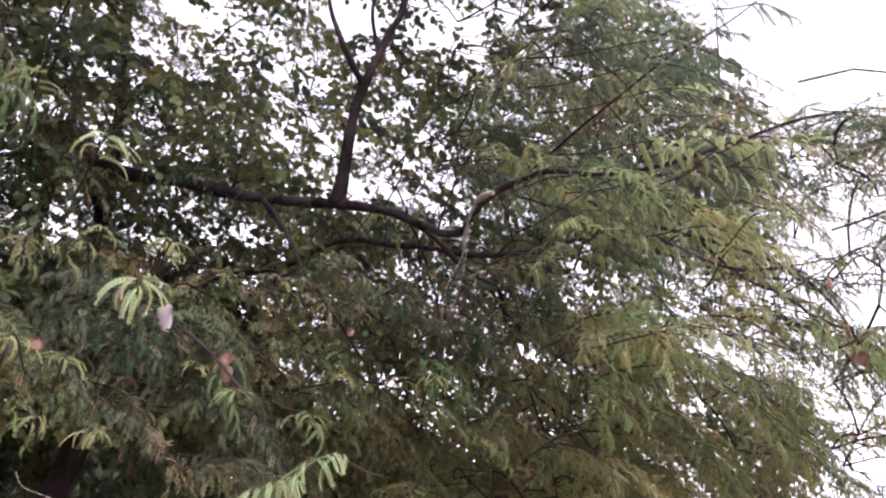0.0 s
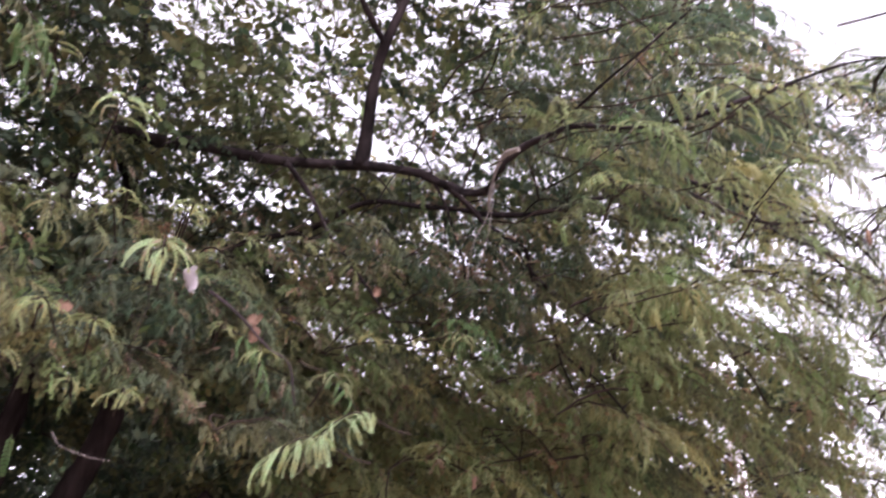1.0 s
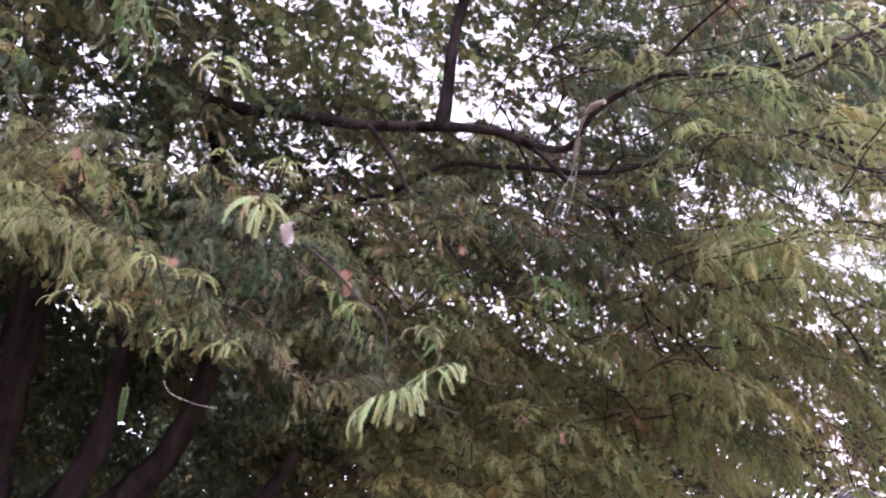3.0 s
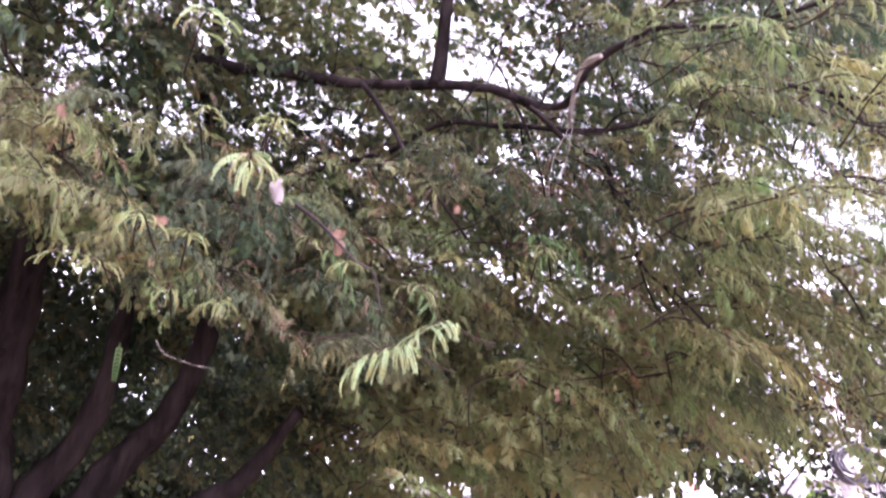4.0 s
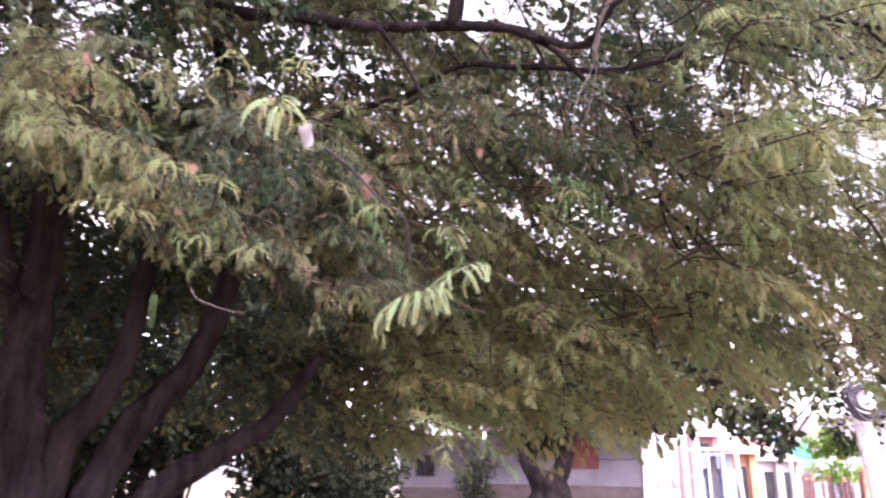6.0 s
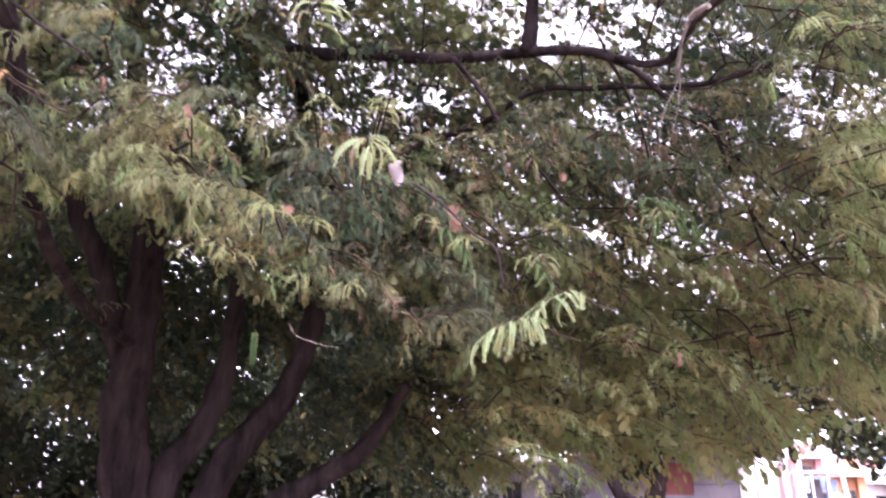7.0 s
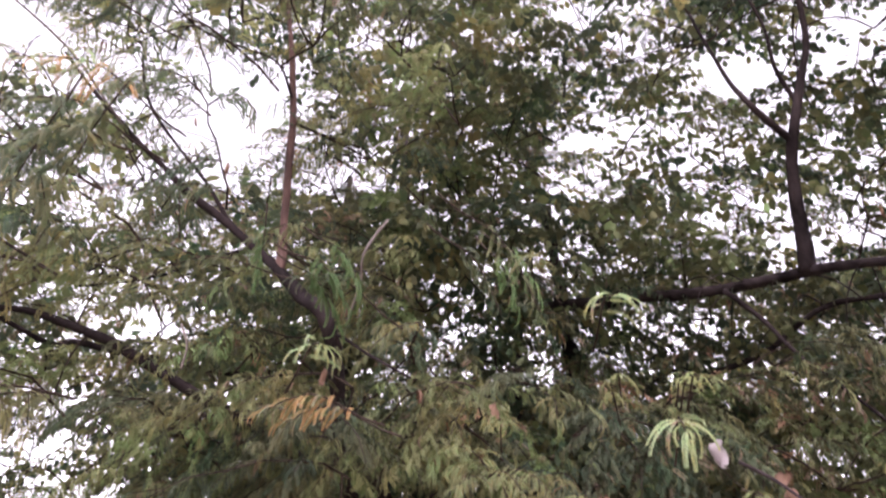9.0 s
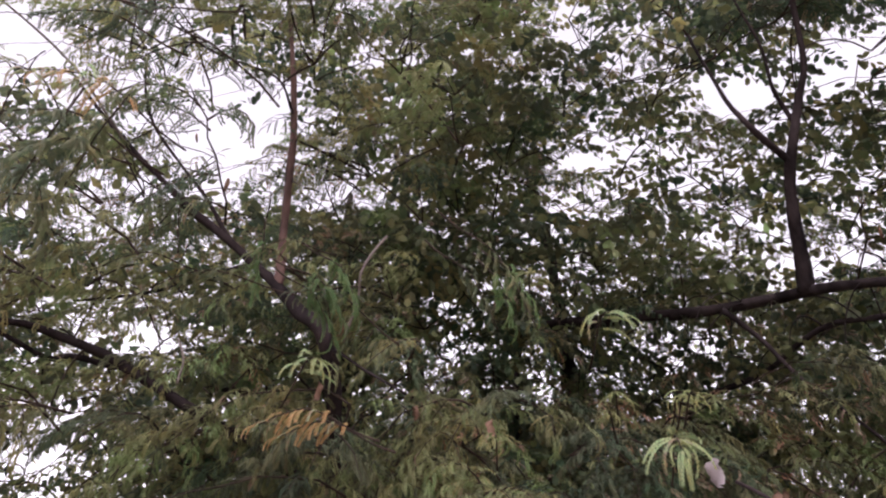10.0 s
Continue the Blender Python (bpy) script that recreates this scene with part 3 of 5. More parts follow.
def forked_tree():
    rg = np.random.default_rng(15)
    t = thing("tree", (-0.58, 17.0, 0), "forked dark-trunked tree in front of the white house", "tree")
    limb("trunk", [(0, 0, -0.1), (0.02, 0, 0.7), (0, 0, 1.4), (0.02, 0, 1.9)], 0.52, 0.40, BARK, t, sides=14, gnarl=0.4)
    cs = [np.array([(-0.1, 0.4, 2.8), (0.1, 0.4, 3.0), (-0.1, 0.4, 3.0), (0.2, 0.2, 3.1), (0.0, 0.4, 3.3), (0.35, 0.4, 3.4), (-0.45, 0.3, 3.3), (2.2, -0.3, 3.3), (2.6, -0.2, 3.1)])]
    # the long limbs towards the house are added, mostly hidden, to shade its wall
    for pts in ([(-0.1, 0, 1.4), (-0.3, 0, 1.8), (-0.62, 0, 2.4), (-1.0, 0.1, 3.4), (-1.5, 0.2, 5.6)], [(0.1, 0, 1.4), (0.3, 0, 1.9), (0.52, 0, 2.7), (0.66, 0, 3.5), (1.2, 0.3, 5.8)], [(-0.7, 0.05, 3.0), (-2.0, 0.9, 4.3), (-3.6, 1.8, 5.0), (-5.8, 3.6, 5.8)], [(0.7, 0, 3.4), (2.0, 0.5, 4.5), (3.6, 1.6, 5.4)],
                [(0.9, 0.1, 4.2), (0.6, 3.0, 5.8), (0.2, 6.5, 6.8)], [(-1.2, 0.2, 4.4), (-2.4, 3.2, 5.9), (-3.2, 6.6, 6.8)]):
        limb("limb", pts, 0.27 if pts[0][2] < 2 else 0.08, 0.03, BARK, t, sides=10)
        p = spline(pts, 8)
        p = p[p[:, 2] > 3.6]
        cs.append(p[rg.integers(0, len(p), 30)] + rg.normal(0, 0.7, (30, 3)) * (1.6, 1.2, 0.8))
    cs = np.vstack(cs)
    cs[9:, 2] = np.maximum(cs[9:, 2], 3.5 + 0.1 * np.clip(cs[9:, 1], 0, 8))
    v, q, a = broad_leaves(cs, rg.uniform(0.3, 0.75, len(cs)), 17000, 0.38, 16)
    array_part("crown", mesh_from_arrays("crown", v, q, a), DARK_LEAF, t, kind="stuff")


forked_tree()


def shrub(base, width, height, count, seed, label, leaf=DARK_LEAF, size=0.115, heights=(0.35, 0.6, 0.85, 1.0), stem=0.05, low=0.25):
    rg = np.random.default_rng(seed)
    t = thing("shrub", base, label, "shrub")
    cs = []
    for k in range(9):
        w = 2 * math.pi * k / 9 + rg.uniform(-0.3, 0.3)
        tip = np.array([math.cos(w) * width * rg.uniform(0.3, 1), math.sin(w) * width * rg.uniform(0.3, 0.8), height * rg.uniform(0.45, 0.95)])
        limb("branch", [(0, 0, -0.05), tuple(tip * (0.4, 0.4, 0.55)), tuple(tip)], stem, stem * 0.25, BARK, t, sides=6)
        for u in heights:
            cs.append(tip * u + rg.normal(0, 0.15, 3) * width * 0.5)
    cs = np.array(cs)
    cs[:, 2] = np.maximum(cs[:, 2], low)
    v, q, a = broad_leaves(cs, np.full(len(cs), width * 0.42), count, size, seed + 1, flat=count > 3000)
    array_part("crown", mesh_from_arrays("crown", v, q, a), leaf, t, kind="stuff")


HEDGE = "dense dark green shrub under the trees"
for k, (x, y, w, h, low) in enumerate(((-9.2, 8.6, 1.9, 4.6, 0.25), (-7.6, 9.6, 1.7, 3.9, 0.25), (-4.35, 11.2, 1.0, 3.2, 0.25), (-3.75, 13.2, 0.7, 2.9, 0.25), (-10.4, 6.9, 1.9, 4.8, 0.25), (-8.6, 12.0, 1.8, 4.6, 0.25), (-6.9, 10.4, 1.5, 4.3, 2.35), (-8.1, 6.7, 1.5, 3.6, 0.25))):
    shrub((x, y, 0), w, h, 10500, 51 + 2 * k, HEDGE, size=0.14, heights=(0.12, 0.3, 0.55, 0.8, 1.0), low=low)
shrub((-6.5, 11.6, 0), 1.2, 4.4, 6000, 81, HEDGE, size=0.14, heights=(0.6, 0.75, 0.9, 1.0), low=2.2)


def hanging_bough(seed):
    """A bough of big dark leaves that reaches from the forked tree over the street."""
    rg = np.random.default_rng(seed)
    t = thing("tree", (6.9, 15.2, 0), "slender street tree with large dark drooping leaves", "tree")
    limb("trunk", [(0, 0, -0.1), (0.05, 0, 2.0), (-0.1, 0, 4.6)], 0.13, 0.08, BARK, t, sides=9)
    cs = []
    for x, z in ((1.8, 3.2), (2.4, 3.0), (3.05, 3.06), (3.3, 2.75), (2.75, 2.7), (3.72, 2.45), (3.45, 2.1), (4.0, 3.5), (4.4, 3.25), (4.3, 4.1), (1.5, 3.7), (2.4, 3.7), (3.2, 3.75), (5.3, 3.9), (5.5, 3.3), (5.6, 4.3), (6.0, 3.8), (5.9, 3.1), (6.2, 4.6), (5.2, 4.7), (5.7, 2.7), (3.4, 3.9), (3.8, 3.85), (4.1, 3.7), (3.6, 3.55)):
        tip = np.array([x - 6.9, rg.uniform(-1.6, -0.8), z])
        limb("limb", [(-0.1, 0, 4.4), tuple(tip * (0.5, 0.5, 0.4) + (0, 0, 3.0)), tuple(tip * (0.92, 0.95, 1) + (0, 0, 0.35)), tuple(tip)], 0.04, 0.008, BARK, t, sides=6)
        for u in rg.uniform(0, 0.5, 3):
            cs.append(tip + rg.normal(0, 0.13, 3) + (u * 0.3, 0, u))
    v, q, a = broad_leaves(np.array(cs), np.full(len(cs), 0.3), 4000, 0.15, seed + 1, wide=0.36)
    array_part("crown", mesh_from_arrays("crown", v, q, a), DARK_LEAF, t, kind="stuff")


hanging_bough(57)


shrub((-3.4, 27.0, 0), 0.7, 2.9, 2500, 61, "dark leafy bush against the white house")
shrub((6.3, 20.0, 0), 0.5, 3.1, 220, 58, "light yellow-green leafy young tree beside the utility pole", PALM_LEAF, 0.22, (0.8, 0.9, 1.0), 0.012, 2.1)
shrub((4.85, 15.2, 0), 0.42, 4.0, 330, 59, "bright green leafy creeper beside the utility pole", PALM_LEAF, 0.15, (0.75, 0.85, 0.95, 1.05), 0.01, 2.4)
shrub((5.0, 14.9, 0), 0.5, 4.2, 260, 63, "dark leafy creeper beside the utility pole", DARK_LEAF, 0.14, (0.8, 0.9, 1.0, 1.05), 0.01, 2.5)

# ---------------------------------------------------------------- the tamarind tree
TREE = thing("tamarind_tree", (-4.3, 5.5, 0), "old spreading tamarind tree with dark forked stems and drooping feathery foliage", "tree")
TREE_AT = np.array([-4.3, 5.5, 0.0])
WOOD = []


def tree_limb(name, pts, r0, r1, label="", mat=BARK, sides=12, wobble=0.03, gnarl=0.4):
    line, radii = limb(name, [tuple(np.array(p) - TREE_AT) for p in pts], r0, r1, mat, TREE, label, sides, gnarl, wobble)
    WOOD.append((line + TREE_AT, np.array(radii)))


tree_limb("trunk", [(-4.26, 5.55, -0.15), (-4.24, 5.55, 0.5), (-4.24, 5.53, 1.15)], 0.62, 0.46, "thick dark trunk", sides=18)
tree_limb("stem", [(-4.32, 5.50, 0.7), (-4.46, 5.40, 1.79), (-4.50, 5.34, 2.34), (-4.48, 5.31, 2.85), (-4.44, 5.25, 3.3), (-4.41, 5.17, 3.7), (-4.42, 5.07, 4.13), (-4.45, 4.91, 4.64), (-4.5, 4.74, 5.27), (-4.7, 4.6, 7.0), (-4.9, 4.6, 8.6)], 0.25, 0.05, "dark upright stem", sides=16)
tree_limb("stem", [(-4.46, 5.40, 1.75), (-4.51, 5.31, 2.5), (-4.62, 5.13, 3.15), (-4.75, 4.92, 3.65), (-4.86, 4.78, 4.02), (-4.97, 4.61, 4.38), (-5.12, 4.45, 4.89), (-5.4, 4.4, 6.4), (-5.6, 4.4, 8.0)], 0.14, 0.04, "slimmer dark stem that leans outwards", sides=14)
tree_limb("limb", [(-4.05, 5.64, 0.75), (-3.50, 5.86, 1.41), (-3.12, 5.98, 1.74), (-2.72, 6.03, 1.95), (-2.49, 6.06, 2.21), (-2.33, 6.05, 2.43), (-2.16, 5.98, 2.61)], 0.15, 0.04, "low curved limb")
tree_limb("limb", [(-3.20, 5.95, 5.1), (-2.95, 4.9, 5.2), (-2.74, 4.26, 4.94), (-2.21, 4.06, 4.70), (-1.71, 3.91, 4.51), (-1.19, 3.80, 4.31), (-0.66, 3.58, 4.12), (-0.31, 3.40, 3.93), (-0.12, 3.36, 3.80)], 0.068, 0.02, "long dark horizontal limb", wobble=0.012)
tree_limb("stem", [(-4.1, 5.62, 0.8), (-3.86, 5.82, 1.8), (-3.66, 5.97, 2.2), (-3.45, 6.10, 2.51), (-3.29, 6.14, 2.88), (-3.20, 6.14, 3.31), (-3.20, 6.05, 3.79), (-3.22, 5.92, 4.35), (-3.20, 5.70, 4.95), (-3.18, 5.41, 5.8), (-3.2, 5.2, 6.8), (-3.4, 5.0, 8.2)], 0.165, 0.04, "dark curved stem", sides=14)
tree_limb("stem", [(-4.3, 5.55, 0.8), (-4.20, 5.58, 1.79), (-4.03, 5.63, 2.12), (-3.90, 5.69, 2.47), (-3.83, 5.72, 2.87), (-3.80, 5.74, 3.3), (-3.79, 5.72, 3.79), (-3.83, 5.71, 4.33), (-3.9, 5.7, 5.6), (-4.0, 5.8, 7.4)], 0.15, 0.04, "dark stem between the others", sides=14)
tree_limb("branch", [(-0.16, 3.36, 3.83), (0.02, 2.95, 3.50), (0.10, 2.62, 3.38), (0.19, 2.42, 3.36), (0.37, 2.22, 3.31), (0.62, 2.19, 3.29), (1.07, 2.08, 3.36), (1.31, 2.04, 3.42), (1.5, 2.0, 3.42)], 0.021, 0.003, "gnarled crooked branch", wobble=0.025, gnarl=0.9)
tree_limb("dead_stub", [(0.08, 2.60, 3.20), (0.08, 2.54, 3.22), (0.10, 2.46, 3.28), (0.14, 2.40, 3.33), (0.19, 2.36, 3.33)], 0.005, 0.008, "pale knobbly dead stub", DEADWOOD, 8, 0.02, 0.9)
tree_limb("branch", [(-0.66, 3.58, 4.12), (-0.61, 3.42, 4.34), (-0.54, 3.24, 4.58), (-0.47, 3.13, 4.71), (-0.34, 3.02, 4.97), (-0.25, 2.95, 5.17), (-0.15, 2.75, 5.7)], 0.042, 0.014, "upright side branch", wobble=0.01)
tree_limb("branch", [(-0.49, 3.16, 4.67), (-0.56, 3.05, 4.77), (-0.63, 2.91, 4.89), (-0.68, 2.85, 5.06), (-0.75, 2.7, 5.5)], 0.024, 0.008, wobble=0.01)
tree_limb("branch", [(-0.40, 3.12, 4.85), (-0.44, 2.95, 5.05), (-0.42, 2.83, 5.30), (-0.45, 2.62, 5.6)], 0.014, 0.005, wobble=0.012)
# the net of thin drooping branches beyond the long limb
DROOP = "thin drooping brown branch"
tree_limb("branch", [(-0.28, 3.39, 3.90), (-0.07, 3.45, 3.80), (0.10, 3.60, 3.69), (0.29, 3.67, 3.58), (0.34, 3.76, 3.47), (0.40, 3.85, 3.32), (0.45, 3.93, 3.18), (0.53, 4.01, 3.04), (0.69, 4.05, 2.92), (0.83, 4.10, 2.77), (0.89, 4.14, 2.65)], 0.018, 0.005, DROOP, wobble=0.02)
tree_limb("branch", [(0.20, 3.63, 3.63), (0.39, 3.70, 3.37), (0.54, 3.77, 3.22), (0.61, 3.82, 3.10), (0.65, 3.88, 2.96)], 0.009, 0.004, DROOP, sides=7, wobble=0.015)
tree_limb("branch", [(0.45, 3.93, 3.18), (0.50, 4.02, 3.01), (0.57, 4.09, 2.85), (0.61, 4.17, 2.65), (0.64, 4.24, 2.44)], 0.008, 0.003, DROOP, sides=7, wobble=0.015)
tree_limb("branch", [(0.60, 4.03, 2.99), (0.73, 4.11, 2.81), (0.81, 4.18, 2.63), (0.90, 4.24, 2.44)], 0.008, 0.003, DROOP, sides=7, wobble=0.015)
tree_limb("branch", [(0.34, 3.60, 3.38), (0.54, 3.60, 3.17), (0.70, 3.61, 3.06), (0.78, 3.64, 2.95)], 0.008, 0.003, DROOP, sides=7, wobble=0.015)
tree_limb("branch", [(-0.22, 3.38, 3.87), (-0.15, 3.44, 3.75), (-0.11, 3.51, 3.64), (-0.06, 3.60, 3.50), (-0.04, 3.68, 3.34)], 0.011, 0.004, DROOP, sides=7, wobble=0.01)
tree_limb("dead_twig", [(0.10, 2.62, 3.36), (0.07, 2.64, 3.20), (0.02, 2.64, 3.08), (-0.01, 2.66, 2.97), (-0.02, 2.69, 2.85)], 0.0026, 0.0012, "pale bare dead twig", DEADWOOD, 6, 0.015)
tree_limb("dead_twig", [(0.10, 2.62, 3.34), (0.08, 2.64, 3.15), (0.05, 2.66, 3.02), (0.00, 2.68, 2.90)], 0.0022, 0.001, "pale bare dead twig", DEADWOOD, 6, 0.015)
# the outer boughs against the sky
OUTER = "slender drooping outer branch"
tree_limb("branch", [(0.62, 2.60, 3.45), (0.85, 2.62, 3.36), (1.08, 2.58, 3.25), (1.21, 2.50, 3.14), (1.34, 2.42, 2.98), (1.44, 2.38, 2.78), (1.47, 2.36, 2.56)], 0.011, 0.004, OUTER, sides=8, wobble=0.015)
tree_limb("branch", [(1.08, 2.60, 3.25), (1.24, 2.61, 3.07), (1.36, 2.54, 2.93), (1.46, 2.50, 2.74), (1.53, 2.46, 2.51)], 0.008, 0.003, OUTER, sides=7, wobble=0.012)
tree_limb("branch", [(0.85, 2.60, 3.30), (1.09, 2.46, 3.04), (1.22, 2.38, 2.98), (1.36, 2.28, 2.96), (1.48, 2.17, 2.94)], 0.006, 0.002, OUTER, sides=7, wobble=0.01)
tree_limb("branch", [(1.30, 2.43, 3.03), (1.34, 2.39, 2.93), (1.44, 2.34, 2.92), (1.56, 2.27, 2.90)], 0.005, 0.002, OUTER, sides=6, wobble=0.01)
tree_limb("branch", [(0.30, 2.45, 3.45), (0.55, 2.0, 3.42), (0.76, 1.74, 3.45), (0.87, 1.69, 3.49), (0.98, 1.63, 3.54), (1.09, 1.54, 3.60)], 0.006, 0.002, OUTER, sides=6, wobble=0.01)
tree_limb("branch", [(-1.97, 5.23, 3.92), (-1.71, 4.56, 4.09), (-1.10, 4.28, 4.08), (-0.64, 4.09, 4.16), (-0.20, 4.06, 4.09), (0.20, 3.75, 3.86), (0.43, 3.60, 3.80), (0.66, 3.55, 3.83), (0.85, 3.51, 3.83), (1.00, 3.50, 3.78), (1.21, 3.48, 3.69), (1.6, 3.4, 3.5)], 0.024, 0.008, "dark limb behind the main limb", wobble=0.03)
tree_limb("branch", [(-1.13, 3.60, 4.17), (-0.98, 3.76, 4.00), (-0.84, 3.84, 3.74), (-0.63, 3.91, 3.46), (-0.50, 4.01, 3.28)], 0.018, 0.006, wobble=0.01)
# the limb that leans out over the yard, and its upright branches
tree_limb("limb", [(-4.5, 5.3, 2.9), (-3.9, 4.0, 2.9), (-3.0, 2.6, 3.0), (-2.42, 1.80, 3.38), (-2.52, 1.66, 3.56), (-2.62, 1.58, 3.70), (-2.68, 1.52, 3.77), (-2.75, 1.40, 3.86), (-2.82, 1.28, 3.94), (-2.89, 1.16, 4.01), (-2.94, 1.02, 4.10), (-3.03, 0.83, 4.24), (-3.10, 0.71, 4.36), (-3.16, 0.58, 4.48), (-3.21, 0.45, 4.60)], 0.047, 0.005, "ascending limb that leans out over the yard", wobble=0.006)
tree_limb("branch", [(-2.62, 1.58, 3.70), (-2.61, 1.57, 3.81), (-2.59, 1.51, 4.05), (-2.55, 1.44, 4.29), (-2.51, 1.36, 4.58), (-2.47, 1.25, 4.86), (-2.45, 1.14, 5.12), (-2.39, 0.96, 5.52), (-2.3, 0.8, 6.1)], 0.024, 0.012, "reddish-brown upright branch", REDBARK, wobble=0.006)
tree_limb("branch", [(-2.75, 1.40, 3.86), (-2.78, 1.32, 3.93), (-2.82, 1.19, 4.07), (-2.90, 1.05, 4.22), (-2.96, 0.88, 4.38), (-2.94, 0.76, 4.51), (-2.93, 0.68, 4.69)], 0.013, 0.005, wobble=0.008)
tree_limb("branch", [(-2.50, 1.33, 4.63), (-2.43, 1.15, 4.68), (-2.52, 0.96, 4.68), (-2.62, 0.82, 4.71), (-2.67, 0.67, 4.78), (-2.71, 0.57, 4.91)], 0.008, 0.003, sides=7, wobble=0.006)
tree_limb("dead_twig", [(-1.97, 1.63, 3.75), (-2.05, 1.63, 3.68), (-2.11, 1.64, 3.60), (-2.19, 1.72, 3.54), (-2.35, 1.82, 3.42)], 0.006, 0.005, "pale bare dead twig", DEADWOOD, 7, 0.008)
tree_limb("dead_twig", [(-2.76, -0.06, 4.26), (-2.76, 0.11, 4.25), (-2.84, 0.32, 4.29), (-2.92, 0.50, 4.31), (-3.05, 0.80, 4.27)], 0.004, 0.006, "pale slender branch", DEADWOOD, 7, 0.01)
tree_limb("branch", [(-3.73, 0.71, 3.41), (-3.64, 0.91, 3.47), (-3.59, 1.09, 3.47), (-3.51, 1.32, 3.45), (-3.45, 1.51, 3.39), (-3.1, 2.4, 3.1)], 0.014, 0.03, sides=8, wobble=0.012)
tree_limb("dead_twig", [(-2.53, 1.13, 3.14), (-2.54, 1.19, 3.07), (-2.57, 1.21, 2.99)], 0.004, 0.005, "pale bare dead twig", DEADWOOD, 6, 0.01)
tree_limb("limb", [(-4.8, 5.1, 4.2), (-4.4, 3.8, 4.3), (-4.23, 1.64, 3.78), (-4.20, 1.31, 3.64), (-4.17, 1.04, 3.63), (-4.5, 0.1, 3.9)], 0.028, 0.01, "long limb above the yard", wobble=0.03)
tree_limb("branch", [(-2.0, 1.5, 3.05), (-1.73, 1.24, 2.89), (-1.65, 1.30, 2.83), (-1.56, 1.34, 2.77), (-1.53, 1.38, 2.75)], 0.007, 0.003, wobble=0.006)
tree_limb("branch", [(-0.74, 1.84, 2.49), (-0.67, 1.89, 2.44), (-0.59, 1.95, 2.36), (-0.53, 1.98, 2.32), (-0.51, 2.02, 2.21)], 0.005, 0.0025, wobble=0.006)

tree_limb("dead_twig", [(-1.24, 2.09, 2.16), (-1.219, 2.107, 2.125), (-1.179, 2.134, 2.109), (-1.134, 2.161, 2.098), (-1.093, 2.183, 2.095)], 0.0013, 0.0008, "pale bare dead twig", DEADWOOD, 6, 0.004)

tree_limb("branch", [(-5.08, 4.6, 5.2), (-4.6, 3.4, 5.15), (-4.53, 2.7, 5.3), (-4.44, 2.0, 4.65), (-4.5, 1.4, 4.2)], 0.035, 0.008, "arching side branch", wobble=0.04)
LONG_LIMB, GNARLED, REAR_LIMB = WOOD[4][0], WOOD[7][0], WOOD[25][0]
OUTER_LINES = [w[0] for w in WOOD[20:25]]
YARD_LINES = [(WOOD[27][0], 0.6), (WOOD[28][0], 0.35), (WOOD[29][0], 0.3), (WOOD[30][0], 0.2)]
# short drooping side branches that break the outline of the limbs
SIDE = np.random.default_rng(31)
for line, count in ((LONG_LIMB, 22), (REAR_LIMB, 12)):
    for i in SIDE.integers(4, len(line) - 3, count):
        a = line[i]
        d = SIDE.normal(0, 1, 3) * (1, 1, 0.3)
        d = d / np.linalg.norm(d) * SIDE.uniform(0.25, 0.5)
        tree_limb("branch", [tuple(a), tuple(a + d * 0.4 + (0, 0, 0.03)), tuple(a + d * 0.8 - (0, 0, 0.08)), tuple(a + d - (0, 0, 0.22))], 0.007, 0.002, sides=5, wobble=0.03)

# openings in the crown: azimuth, elevation, radius in degrees as seen from the standing place, and how much foliage is left
OPEN_RIGHT = [(37.9, 40.2, 5.5, 0.02), (35.7, 29.5, 2.0, 0.15), (31.7, 24.5, 2.8, 0.3), (12.7, 28.3, 1.9, 0.1), (21.0, 27.7, 1.8, 0.08), (21.3, 25.3, 1.7, 0.08), (22.9, 22.5, 1.6, 0.08), (30.9, 15.7, 2.8, 0.3), (26.1, 12.2, 1.6, 0.3), (10.3, 18.1, 1.6, 0.35), (11.9, 32.2, 1.4, 0.2),
              (23.2, 20.1, 1.4, 0.12), (25.9, 22.7, 1.1, 0.2), (17.5, 28.8, 0.9, 0.2), (9.3, 17.2, 1.4, 0.35), (5.1, 48.7, 2.4, 0.25), (12.6, 47.6, 2.0, 0.25), (22.1, 44.9, 1.2, 0.2), (28.8, 45.5, 2.5, 0.12),
              (19.0, 19.4, 0.9, 0.2), (19.2, 14.4, 0.7, 0.2), (19.4, 12.0, 1.0, 0.06), (19.6, 10.3, 1.1, 0.04), (20.0, 7.7, 1.3, 0.04)]
OPEN_LEFT = [(-67.5, 44.3, 4.7, 0.06), (-62.8, 41.2, 1.8, 0.2), (-86.0, 43.5, 3.3, 0.08), (-76.3, 43.9, 1.3, 0.3), (-75.2, 50.7, 1.8, 0.2), (-71.7, 37.2, 2.4, 0.4), (-64.7, 28.3, 2.4, 0.3), (-69.0, 17.2, 4.0, 0.5),
             (-48.5, 45.5, 1.8, 0.35), (-57.0, 44.4, 1.0, 0.3), (-70.4, 26.9, 1.6, 0.3), (-10.5, 49.7, 2.4, 0.45), (-15.0, 42.9, 2.0, 0.4), (-9.5, 38.9, 2.0, 0.3), (-3.7, 36.7, 2.0, 0.25), (-0.4, 48.2, 1.8, 0.45),
             (-18.1, 46.8, 1.6, 0.5), (-16.1, 31.9, 1.2, 0.3), (-23.1, 37.4, 1.6, 0.4), (-8.9, 35.2, 1.6, 0.2), (-18.3, 31.5, 1.6, 0.25), (-1.3, 35.5, 1.4, 0.25)]
STAND = np.array([-0.07, 0.0, 1.64])


